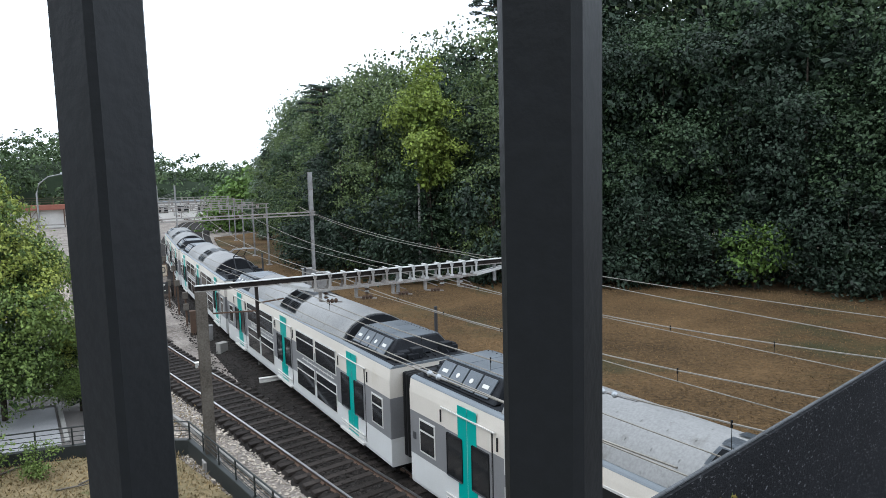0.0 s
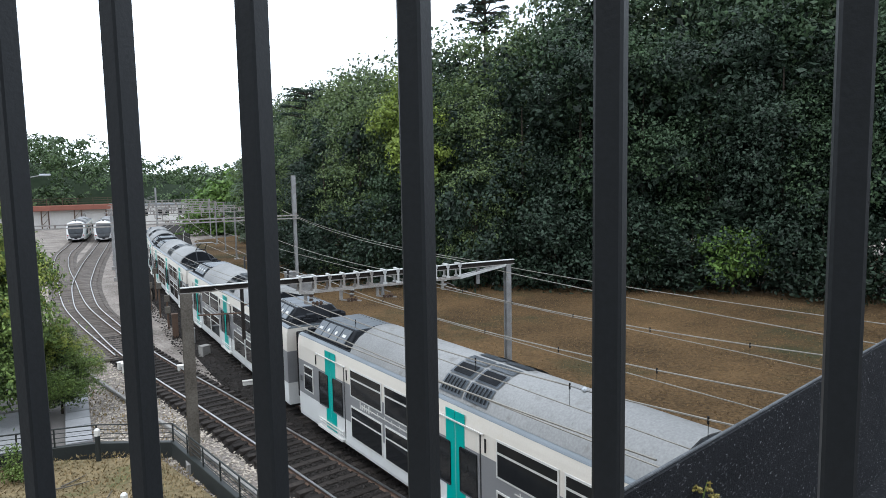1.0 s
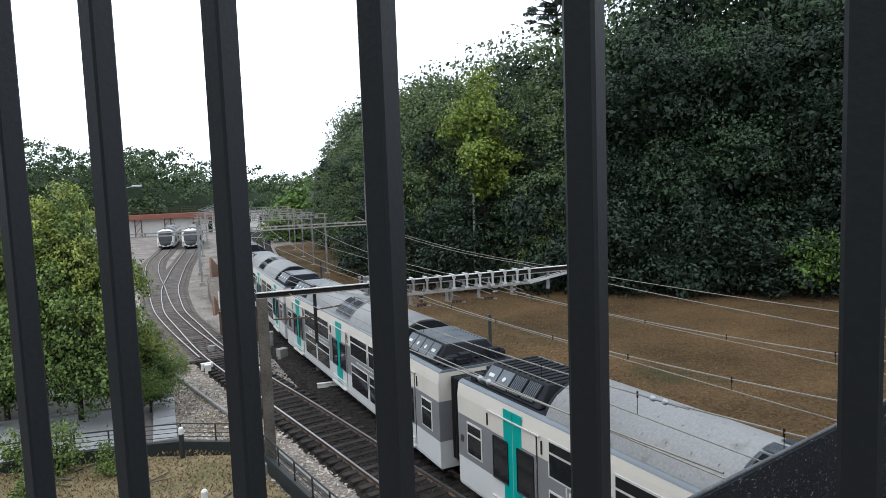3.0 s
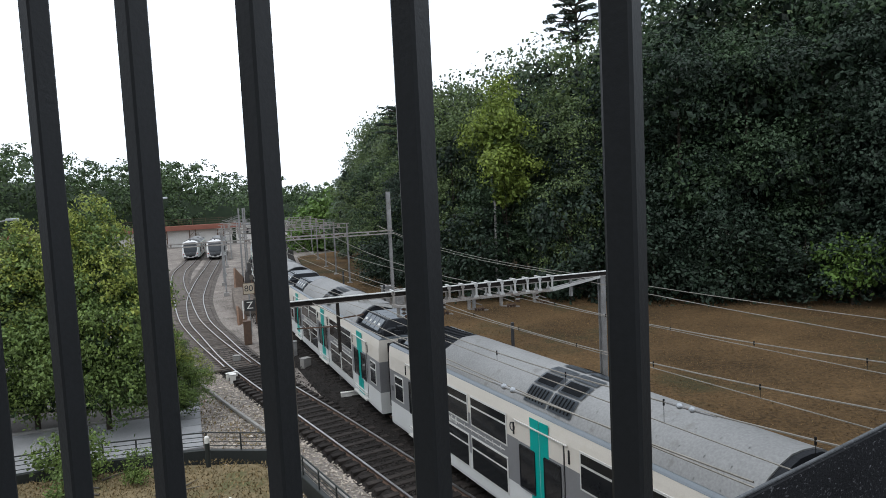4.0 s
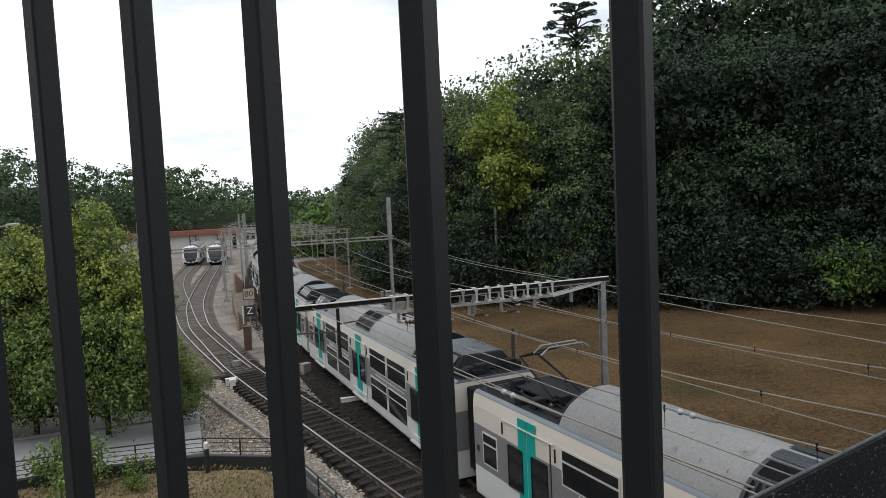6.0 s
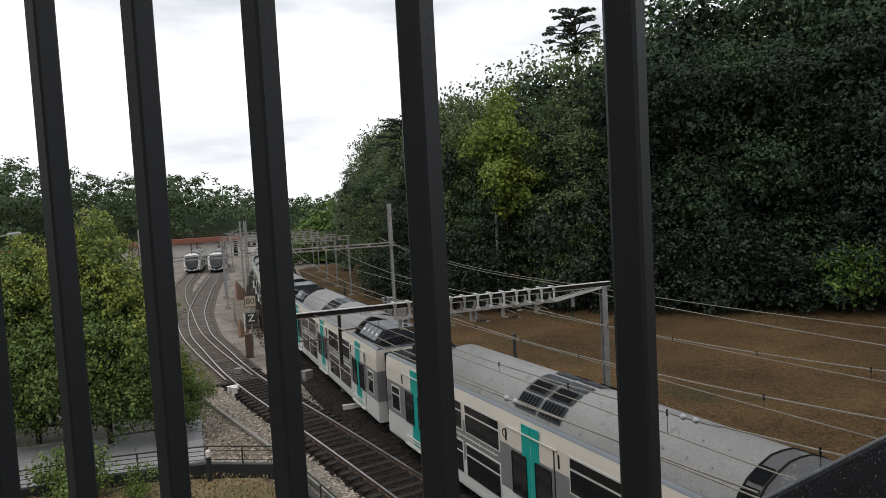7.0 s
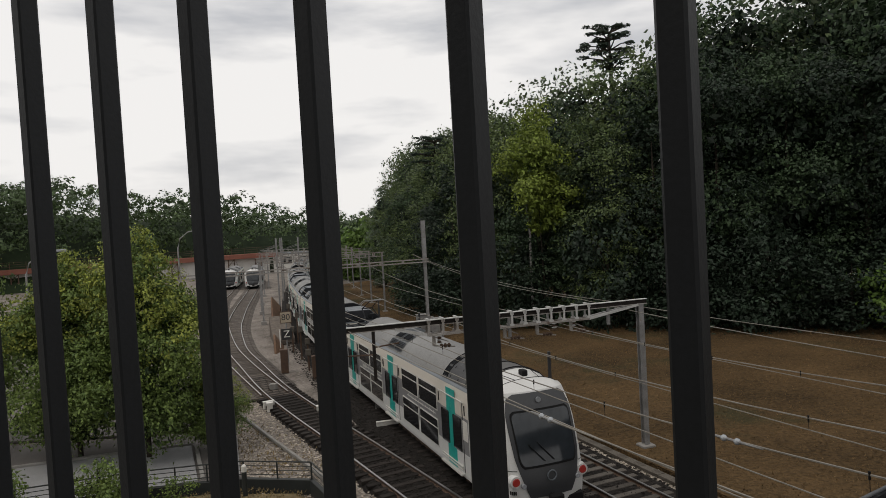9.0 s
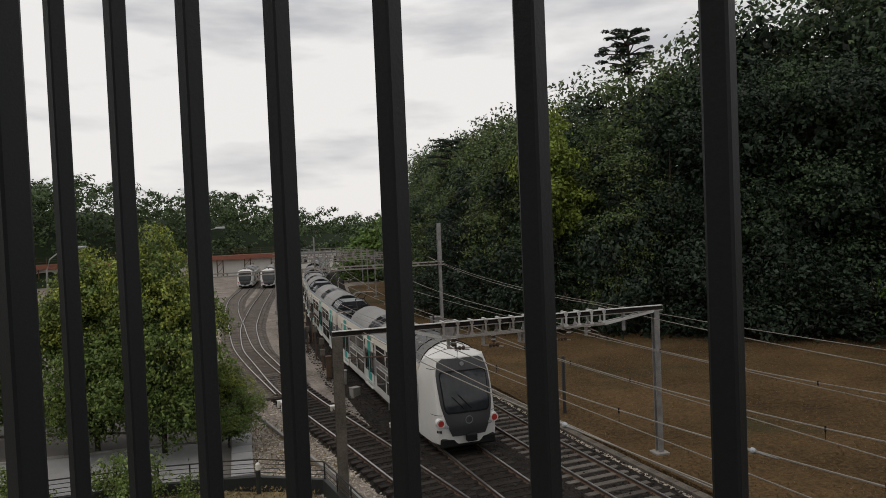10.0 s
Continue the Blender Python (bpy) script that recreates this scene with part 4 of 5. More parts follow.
OAK = "tall dark green broadleaf tree at the wood's edge"
CHEST = "very dark dense chestnut tree at the wood's edge"
LIME = "mid green lime tree in the wood"
WALL = ((0, 0.15, 0.5, 0.8, 1.0), (0.85, 1.0, 1.0, 0.8, 0.35))
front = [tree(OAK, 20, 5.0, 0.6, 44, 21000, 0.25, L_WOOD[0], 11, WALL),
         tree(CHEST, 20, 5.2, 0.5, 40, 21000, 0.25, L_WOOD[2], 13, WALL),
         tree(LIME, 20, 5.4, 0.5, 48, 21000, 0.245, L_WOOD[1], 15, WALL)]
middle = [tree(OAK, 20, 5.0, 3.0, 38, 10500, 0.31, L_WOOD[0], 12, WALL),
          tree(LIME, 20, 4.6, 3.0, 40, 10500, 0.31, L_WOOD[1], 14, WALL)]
# back row: oaks in the lightened, sky-lit leaf colour
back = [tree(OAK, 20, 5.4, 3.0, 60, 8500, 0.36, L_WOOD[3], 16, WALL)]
rr = random.Random(8)
EDGE = [(37, 46), (31, 49.5), (26, 52.5), (21, 55), (16, 57), (11, 58.5), (6, 59), (1, 59), (-4, 59.5), (-9, 60.5), (-14, 62.5), (-18.5, 66),
        (-22.5, 71), (-26, 77), (-29.5, 84), (-33, 92), (-37, 101), (-42, 112), (-48, 126), (-55, 140)]


def crown_height(x, y):
    """Height of the wood's top along its edge, which falls away up the line."""
    az, d = math.degrees(math.atan2(-x, y)), math.hypot(x, y)
    return 9 + d * float(np.interp(az, (-20, -9, -6, -4, -1, 3.8, 7.6, 9, 11.4, 13.1, 15.2, 17.2, 19.3, 20.2, 21.8, 22.4),
                                   (0.38, 0.37, 0.33, 0.29, 0.27, 0.243, 0.236, 0.228, 0.202, 0.187, 0.160, 0.150, 0.131, 0.10, 0.068, 0.03)))


spots = []
for x, y in EDGE:
    spots.append((front if y < 85 else middle, x, y, crown_height(x, y) / 20.8 * rr.uniform(0.70, 0.84)))
    u, v = x + 3.2 + rr.uniform(-1.5, 1.5), y + 6 + rr.uniform(-1, 1)
    spots.append((middle, u, v, crown_height(u, v) / 20.8 * rr.uniform(0.84, 0.97)))
    u, v = x + 3.5 + rr.uniform(-2, 2), y + 13 + rr.uniform(-1, 1)
    spots.append((back, u, v, crown_height(u, v) / 21.0 * rr.uniform(0.95, 1.0)))
used = {}
for j, (kind, x, y, sc) in enumerate(spots):
    k = kind[(j // 3 * 2 + j // 7) % len(kind)]
    if kind is front:
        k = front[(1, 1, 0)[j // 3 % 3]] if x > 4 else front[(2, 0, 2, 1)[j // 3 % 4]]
    elif kind is middle:
        k = middle[1 if (x < 3 and j % 4) or j % 3 == 0 else 0]
    m = pose(x, y, -0.2, 0, 0, rr.uniform(0, 360))
    t = k if k.name not in used else copy_thing(k, m)
    used[k.name] = True
    t.matrix_basis = m
    t.scale = (max(sc, 0.85), max(sc, 0.85), sc)
t = tree("yellowish-green tree standing out of the dark wood", 19.5, 2.9, 9.5, 26, 9500, 0.25, L_YELLOW, 21, UPRIGHT, 0.09)
t.matrix_basis = pose(-8.4, 57.6, -0.1)
t = tree("pale grey-green tree at the far end of the wood", 15.6, 2.9, 0.6, 34, 12000, 0.24, L_SILVER, 24, UPRIGHT, 0.16)
t.matrix_basis = pose(-39.6, 99.5, -0.2)
t = tree("low bright green chestnut branch at the wood's foot", 5.0, 2.0, 1.8, 22, 2600, 0.30, L_BRIGHT, 22, BROAD, 0.12)
t.matrix_basis = pose(16.6, 52.2, -0.1)
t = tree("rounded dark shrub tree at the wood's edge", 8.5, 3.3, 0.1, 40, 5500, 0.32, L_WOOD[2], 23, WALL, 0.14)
for i, (x, y, sc) in enumerate(((-3.0, 55.5, 1.2), (3.5, 55.0, 0.9), (9.0, 54.6, 1.0), (22.5, 50.5, 0.9), (29, 47, 0.8), (-11, 57.3, 0.9), (-16, 60.5, 0.8), (-22.5, 67.5, 0.7), (14, 54, 0.7))):
    q = t if i == 0 else copy_thing(t, pose(x, y, -0.1, 0, 0, 47 * i))
    q.matrix_basis = pose(x, y, -0.1, 0, 0, 47 * i)
    q.scale = (1, 1, sc)
bm = bmesh.new()
tube(bm, [(0, 0, 0), (0.1, 0, 8), (-0.15, 0.1, 11.4), (0.1, 0, 13.4)], [0.14, 0.10, 0.07, 0.03], 7)
tagged(finish("dead_trunk", bm, M_CONC), "pale bare dead trunk before the wood", "trunk").matrix_basis = pose(-9.45, 57.4, 0)


def pine(x, y, h):
    root = tagged(new("pine_tree"), "flat-topped dark pine rising above the wood", "tree")
    r = np.random.RandomState(3)
    c, rad = [], []
    bm = bmesh.new()
    tube(bm, [(0, 0, 0), (0.1, 0, h * 0.6), (0, 0.1, h - 0.8)], [0.42, 0.3, 0.1], 8)
    for z, w in ((h - 4.3, 1.6), (h - 3.3, 3.2), (h - 2.2, 3.5), (h - 1.2, 3.2), (h - 0.4, 2.6)):
        for a in np.linspace(0, 2 * math.pi, 9, endpoint=False) + r.rand(9):
            d = w * (0.3 + 0.75 * r.rand())
            q = (math.cos(a) * d, math.sin(a) * d, z + r.uniform(-0.3, 0.3))
            c.append(q)
            rad.append(0.42 + 0.35 * r.rand())
            tube(bm, [(0, 0, z - 0.5), (q[0] * 0.6, q[1] * 0.6, z - 0.1), q], [0.09, 0.07, 0.03], 5)
    part("trunk", bm, M_BARK, root)
    raw("crown", *leaves(c, rad, 5200, 0.24, 5, 0.24), L_PINE, root)
    root.matrix_basis = pose(x, y, 0)
    return root


pine(-2.65, 74.5, 29.3)
pine(-25.7, 84.5, 20.8)

# young trees by the path
YOUNG = "young maple tree with yellow-green upper leaves by the path"
t = tree(YOUNG, 9.4, 3.0, 1.0, 70, 40000, 0.145, L_YOUNG, 31, UPRIGHT, 0.13, group="young trees by the path")
t.matrix_basis = pose(-20.6, 23.35, -0.15)
t.scale = (0.9, 0.9, 1.0)
# upper crown in the brighter leaf colour, standing for light on the top
c, rad = clumps(9.75, 2.9, 5.2, 30, 31, ((0, 0.3, 0.6, 0.85, 1.0), (1.0, 0.85, 0.6, 0.36, 0.1)))
raw("upper_crown", *leaves(c, rad, 11000, 0.135, 39, tuft=0.2), L_YOUNGTOP, t)
q = copy_thing(t, pose(-23.9, 23.0, -0.15, 0, 0, 130))
q.scale = (0.92, 0.92, 0.91)
q = copy_thing(t, pose(-18.3, 24.7, -0.15, 0, 0, 60))
q.scale = (0.42, 0.42, 0.40)
q = copy_thing(t, pose(-30.5, 22.0, -0.15, 0, 0, 250))
q.scale = (1.1, 1.1, 1.14)
t = tree("small reddish weed shrub on the dry lawn", 1.7, 0.7, 0.1, 14, 1500, 0.11, L_YOUNG, 33, BROAD, 0.03, "shrub", "weed shrubs on the lawn")
t.matrix_basis = pose(-18.6, 18.4, -0.1)
for i, (x, y, sc) in enumerate(((-17.2, 18.2, 1.1), (-16.2, 16.2, 0.8), (-15.4, 18.6, 0.7), (-20.4, 16.4, 1.1), (-14.0, 14.6, 0.6), (-22, 17.4, 0.9))):
    q = copy_thing(t, pose(x, y, -0.1, 0, 0, 70 * i))
    q.scale = (sc, sc, sc)
t = tree("round clipped green shrub before the far wall", 5.0, 2.5, 0.2, 22, 3600, 0.42, L_BRIGHT, 35, BROAD, 0.12, "shrub", "shrubs by the far wall")
for i, (x, y, sc) in enumerate(((-55.6, 118.2, 1.42), (-52.8, 120.6, 1.34), (-49.6, 121.6, 1.5), (-46.4, 123.0, 1.35), (-43, 124, 1.3))):
    m = pose(x, y, -0.2, 0, 0, 50 * i) @ Matrix.Scale(sc, 4)
    if i == 0:
        t.matrix_basis = m
    else:
        copy_thing(t, m)

# far wooded hill behind the yard
HILL = ((16, 22, 26.4, 29.6, 34, 36, 38, 40, 43, 46, 49, 60, 76), (0.022, 0.023, 0.03, 0.039, 0.053, 0.064, 0.070, 0.060, 0.076, 0.083, 0.081, 0.085, 0.09))
r = np.random.RandomState(7)
c, rad = [], []
for i in range(900):
    u = r.rand()
    az = radians(16 + 60 * u)
    d = 190 + 60 * r.rand() - 35 * u
    ztop = 9 + d * float(np.interp(math.degrees(az), *HILL))
    z = (ztop - 2.4) * (0.05 + 0.95 * r.rand() ** 0.7) + r.uniform(-1.5, 2.0) * (r.rand() < 0.4)
    c.append((-math.sin(az) * d, math.cos(az) * d, z))
    rad.append(2.4 + 2.6 * r.rand())
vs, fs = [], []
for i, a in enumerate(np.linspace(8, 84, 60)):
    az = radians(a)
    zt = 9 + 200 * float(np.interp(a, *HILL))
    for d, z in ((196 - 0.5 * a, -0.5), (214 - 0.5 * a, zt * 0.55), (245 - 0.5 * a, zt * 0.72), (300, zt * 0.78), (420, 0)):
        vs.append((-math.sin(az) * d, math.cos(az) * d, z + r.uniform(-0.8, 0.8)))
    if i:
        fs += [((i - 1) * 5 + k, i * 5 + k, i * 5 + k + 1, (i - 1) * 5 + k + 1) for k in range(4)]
# sheet behind the leaf clumps, coloured dark for the shade between crowns
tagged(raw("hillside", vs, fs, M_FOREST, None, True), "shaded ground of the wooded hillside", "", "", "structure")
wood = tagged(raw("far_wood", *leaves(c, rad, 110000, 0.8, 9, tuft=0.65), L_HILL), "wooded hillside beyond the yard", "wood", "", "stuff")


# ---- railway fixtures ----
def portal(a, b, z, label, truss=0.38, step=0.62, ext=0.7, h_extra=0.0, post=0.17, solid=0.0):
    """A steel catenary portal: two posts and a lattice beam."""
    root = tagged(new("catenary_portal"), label, "gantry", "catenary portals")
    a, b = Vector((*a, 0)), Vector((*b, 0))
    d = (b - a)
    ln = d.length
    m = Matrix.Translation(a) @ Matrix.Rotation(math.atan2(d.y, d.x), 4, "Z")
    for x in (0, ln):
        bm = bmesh.new()
        for s in (-1, 1):
            box(bm, x - post / 2, x + post / 2, s * post * 0.55 - 0.012, s * post * 0.55 + 0.012, -0.3, z - truss + h_extra, 0, m)
        box(bm, x - 0.012, x + 0.012, -post * 0.55, post * 0.55, -0.3, z - truss + h_extra, 0, m)
        p = part("post", bm, M_GALV, root, "weathered galvanised H-section post")
        bm = bmesh.new()
        box(bm, x - 0.28, x + 0.28, -0.28, 0.28, -0.35, 0.02, 0.02, m)
        part("footing", bm, M_CONC, p)
    for s in (-0.16, 0.16):
        for zz in (z, z - truss):
            bm = bmesh.new()
            box(bm, -ext if zz == z or not solid else solid - 0.1, ln + 0.25, s - 0.035, s + 0.035, zz - 0.035, zz + 0.035, 0, m)
            part("chord", bm, M_RUSTBEAM, root, "rust-streaked lattice beam chord")
    if solid:
        bm = bmesh.new()
        box(bm, -ext, solid, -0.10, 0.10, z - 0.26, z - 0.03, 0.02, m)
        box(bm, -ext, solid, -0.20, 0.20, z - 0.285, z - 0.26, 0.0, m)
        part("box_girder", bm, M_GALV, root, "plain grey box girder end")
    n = int(ln / step)
    for i in range(n + 1):
        x = i * ln / n
        if x < solid:
            continue
        wide = 0.05 if truss < 0.3 else (0.05, 0.13)[i % 2]
        bm = bmesh.new()
        for s in (-0.16, 0.16):
            box(bm, x - wide, x + wide, s - 0.03, s + 0.03, z - truss + 0.03, z - 0.03, 0, m)
        box(bm, x - 0.03, x + 0.03, -0.16, 0.16, z - 0.03, z + 0.02, 0, m)
        part("batten", bm, M_RUSTBEAM, root)
    return root, m, ln


def hanger(parent, m, x, z, drop=0.7, reach=1.2):
    """Drop bracket with insulators and a steady arm below a beam."""
    bm = bmesh.new()
    box(bm, x - 0.05, x + 0.05, -0.05, 0.05, z - drop, z, 0, m)
    strut(bm, m @ Vector((x, 0, z - drop)), m @ Vector((x + reach, 0.1, z - drop - 0.12)), 0.05)
    strut(bm, m @ Vector((x, 0, z - 0.1)), m @ Vector((x + reach * 0.7, 0.1, z - drop * 0.8)), 0.035)
    h = part("hanger", bm, M_RUSTBEAM, parent, "rusty drop bracket with steady arm")
    for k in range(3):
        bm = bmesh.new()
        q = m @ Vector((x + 0.28 + 0.14 * k, 0.03, z - drop - 0.02))
        tube(bm, [q + Vector((0, 0, -0.09)), q + Vector((0, 0, 0.0)), q + Vector((0, 0, 0.06))], [0.04, 0.075, 0.03], 8)
        part("insulator", bm, M_RUST, h)


def main_portal(a, b, z, label):
    """The near portal: a thin I-beam that deepens to a battened truss and tapers to the far post."""
    root = tagged(new("catenary_portal"), label, "gantry", "catenary portals")
    a, b = Vector((*a, 0)), Vector((*b, 0))
    ln = (b - a).length
    m = Matrix.Translation(a) @ Matrix.Rotation(math.atan2((b - a).y, (b - a).x), 4, "Z")
    t0, t1, deep = 3.7, ln - 2.3, 0.52
    for x in (0, ln):
        bm = bmesh.new()
        hw = 0.11 if x else 0.17
        for s in (-0.105, 0.105):
            box(bm, x - hw, x + hw, s - 0.012, s + 0.012, -0.3, z - 0.18, 0, m)
        box(bm, x - 0.012, x + 0.012, -0.10, 0.10, -0.3, z - 0.18, 0, m)
        p = part("post", bm, M_GALV if x else M_TROUGH, root, "weathered galvanised H-section post" if x else "dark soiled H-section post")
        bm = bmesh.new()
        box(bm, x - 0.28, x + 0.28, -0.28, 0.28, -0.35, 0.02, 0.02, m)
        part("footing", bm, M_CONC, p)
    bm = bmesh.new()
    box(bm, -0.16, ln + 0.3, -0.015, 0.015, z - 0.17, z - 0.012, 0, m)
    web = part("beam_web", bm, M_SLEEPER, root, "dark rusty beam web")
    # top flange takes the lightened sky-lit steel, lower flange the rusty one
    for zz in (z, z - 0.18):
        bm = bmesh.new()
        box(bm, -0.16, ln + 0.3, -0.09, 0.09, zz - 0.012, zz + 0.012, 0, m)
        part("flange", bm, M_BATTEN if zz == z else M_RUSTBEAM, web, "pale galvanised flange")
    for s in (-0.15, 0.15):
        bm = bmesh.new()
        box(bm, t0, t1, s - 0.035, s + 0.035, z - deep - 0.035, z - deep + 0.035, 0, m)
        part("chord", bm, M_RUSTBEAM, root, "rust-streaked lower chord")
        for xa, xb in ((t0, t0 - 1.2), (t1, ln - 0.1)):
            bm = bmesh.new()
            strut(bm, m @ Vector((xa, s, z - deep)), m @ Vector((xb, s * 0.5, z - 0.2)), 0.06, 0.09)
            part("haunch", bm, M_BATTEN, root, "sloping end brace of the lower chord")
    n = 12
    for i in range(n + 1):
        x = t0 + (t1 - t0) * i / n
        for s in (-0.16, 0.16):
            bm = bmesh.new()
            box(bm, x - 0.035, x + 0.035, s - 0.02, s + 0.02, z - deep, z - 0.02, 0, m)
            box(bm, x - 0.09, x + 0.09, s - 0.022, s + 0.022, z - deep - 0.03, z - deep + 0.11, 0.02, m)
            box(bm, x - 0.07, x + 0.07, s - 0.022, s + 0.022, z - 0.10, z + 0.01, 0.02, m)
            part("batten", bm, M_BATTEN if i > 5 else M_RUSTBEAM, root)
        bm = bmesh.new()
        box(bm, x - 0.03, x + 0.03, -0.24, 0.24, z + 0.012, z + 0.06, 0, m)
        part("cross_tie", bm, M_BATTEN, root)
    for x in (t0 + 0.4, t0 + 1.9, t1 - 1.4, t1 - 0.6):
        for k in range(4):
            bm = bmesh.new()
            q = m @ Vector((x, 0.0, z - deep - 0.07 - 0.075 * k))
            tube(bm, [q + Vector((0, 0, -0.03)), q, q + Vector((0, 0, 0.035))], [0.05, 0.10, 0.045], 10)
            part("insulator_disc", bm, M_RUST if k % 2 else M_BATTEN, root, "stacked brown insulator disc")
    bm = bmesh.new()
    for zz, dx in ((1.0, -1.4), (0.75, 0.9)):
        strut(bm, m @ Vector((1.75, 0, z - zz)), m @ Vector((1.75 + dx, 0.05, z - zz + 0.06)), 0.045, 0.045)
    part("steady_arm", bm, M_RUST, root, "rusty steady arm of the siding wire")
    for x, drop in ((t1 + 0.9, 0.85), (t1 - 3.2, 0.9), (1.75, 1.9)):
        bm = bmesh.new()
        box(bm, x - 0.05, x + 0.05, -0.05, 0.05, z - drop, z - 0.18, 0, m)
        part("drop_post", bm, M_GALV if x > 4 else M_SLEEPER, root)
    return root, m, ln


g, gm, gl = main_portal((-10.4, 20.05), (-0.22, 26.95), 5.72, "weathered steel catenary portal across three tracks")
for x in (3.9, 5.2, 6.6, 7.9, 9.3):
    hanger(g, gm, x, 5.22, 0.42, 0.8)
g2, gm2, gl2 = portal((-31.7, 37.9), (-16.1, 48.7), 6.55, "long thin catenary portal at the yard throat", 0.22, 1.6, 0.5, 0.0, 0.2)
bm = bmesh.new()
for s in (-1, 1):
    box(bm, gl2 - 0.14, gl2 + 0.14, s * 0.13 - 0.015, s * 0.13 + 0.015, 6.3, 9.5, 0, gm2)
box(bm, gl2 - 0.015, gl2 + 0.015, -0.13, 0.13, 6.3, 9.5, 0, gm2)
part("mast_top", bm, M_GALV, g2, "pale galvanised mast top")
for k, (s, z) in enumerate(((54, 6.5), (64, 6.4), (75, 6.5), (88, 6.4), (104, 6.4))):
    q, qm, ql = portal(on_line(s, -4.5 - 0.25 * k), on_line(s, 8.5), z, "grey lattice catenary portal further up the line", 0.42, 0.9, 0.4)
    for x in (2, 4.5, 7, 9.5, 11.5):
        hanger(q, qm, x, z - 0.4, 0.8, 1.0)
for x, y in ((-49, 84), (-53.5, 90.5), (-45.5, 77), (-58, 100), (-44, 80), (-49.5, 90)):
    bm = bmesh.new()
    for s in (-0.09, 0.09):
        box(bm, -0.10, 0.10, s - 0.012, s + 0.012, -0.3, 8.6)
    box(bm, -0.012, 0.012, -0.09, 0.09, -0.3, 8.6)
    mast = tagged(new("catenary_mast"), "weathered steel mast beside the yard tracks", "mast", "yard masts")
    part("post", bm, M_GALV, mast)
    bm = bmesh.new()
    strut(bm, (0, 0, 6.6), (-2.4, 0, 6.9), 0.06)
    strut(bm, (0, 0, 7.6), (-2.2, 0, 6.9), 0.04)
    part("bracket", bm, M_GALV, mast)
    mast.matrix_basis = pose(x, y, 0, 0, 0, 30)


def wire(pts, radius=0.013, droppers=None, label="thin overhead catenary wire"):
    w = tagged(new("overhead_wire"), label, "wire", "overhead wires")
    bm = bmesh.new()
    tube(bm, pts, radius, 5)
    part("cable", bm, M_WIRE, w)
    return w


def sag(a, b, dip, n=12):
    a, b = Vector(a), Vector(b)
    return [a.lerp(b, i / n) - Vector((0, 0, dip * 4 * (i / n) * (1 - i / n))) for i in range(n + 1)]


def along(off0, off1, s0, s1, z0, z1, dip):
    n = 14
    out = []
    for i in range(n + 1):
        u = i / n
        x, y = on_line(s0 + (s1 - s0) * u, off0 + (off1 - off0) * u)
        out.append((x, y, z0 + (z1 - z0) * u - dip * 4 * u * (1 - u)))
    return out


S_G = 5.2
for off, far_off in ((0.0, 0.0), (3.25, 3.25), (-2.4, -4.0)):
    contact = wire(along(off, off, -14, S_G, 4.98, 4.95, 0.02), 0.012)
    up = 0.15 if off < 0 else 0.0
    mess = along(off, off, -14, S_G, 5.46 + up, 5.2 + up, 0.34)
    w = wire(mess, 0.0155, label="pale messenger wire with thin droppers")
    low = along(off, off, -14, S_G, 4.98, 4.95, 0.02)
    for k in range(1, 14, 2):
        bm = bmesh.new()
        tube(bm, [mess[k], low[k]], 0.005, 4)
        tube(bm, [Vector(mess[k]) - Vector((0, 0, 0.06)), Vector(mess[k]) + Vector((0, 0, 0.05))], 0.018, 5)
        part("dropper", bm, M_BLACK, w)
    wire(along(off, far_off, S_G, 38, 4.95, 4.98, 0.02), 0.012)
    wire(along(off, far_off, S_G, 38, 5.2, 6.6, 0.45), 0.014)
    wire(along(far_off, far_off, 38, 80, 6.6, 6.2, 0.5), 0.014)
for off, z0, z1, o2 in ((8.0, 5.2, 5.12, 8.3), (6.4, 5.45, 5.35, 4.7), (-4.7, 5.62, 5.8, -4.7), (-3.3, 5.1, 5.0, -3.3)):
    wf = wire(along(o2, off, -13.5, S_G + 0.2 * off, z1, z0, 0.12), 0.014, label="pale anchored feeder wire beside the line")
    if off > 0:
        wire(along(off, 8.6, S_G + 0.2 * off, 40, z0, 6.6, 0.4), 0.013)


def insulators(p, d, parent):
    d = Vector(d).normalized()
    for k in range(2):
        q = Vector(p) + d * 0.27 * k
        bm = bmesh.new()
        tube(bm, [q - d * 0.08, q - d * 0.02, q + d * 0.015, q + d * 0.05], [0.02, 0.055, 0.05, 0.02], 12)
        part("insulator", bm, M_INSUL, parent, "shiny disc insulator")
    bm = bmesh.new()
    tube(bm, [Vector(p) - d * 0.35, Vector(p) - d * 0.1, Vector(p) + d * 0.4, Vector(p) + d * 0.75], [0.014, 0.024, 0.024, 0.014], 6)
    part("insulator_rod", bm, M_GALV, parent)


x, y = on_line(-10.25, -2.4)
insulators((x, y, 5.345), (0.64, -0.76, 0.04), w)
x, y = on_line(-8.5, -4.7)
insulators((x, y, 5.66), (0.65, -0.75, 0), wf)

# small posts along the outer line
for s, off, h in ((9.6, 6.4, 2.70), (31, 6.4, 2.4), (45, 6.2, 2.2)):
    x, y = on_line(s, off)
    bm = bx(-0.07, 0.07, -0.05, 0.05, -0.2, h, 0.01)
    tagged(finish("marker_post", bm, M_MASK), "dark grey lineside marker post", "post", "lineside posts").matrix_basis = pose(x, y, 0, 0, 0, 40)

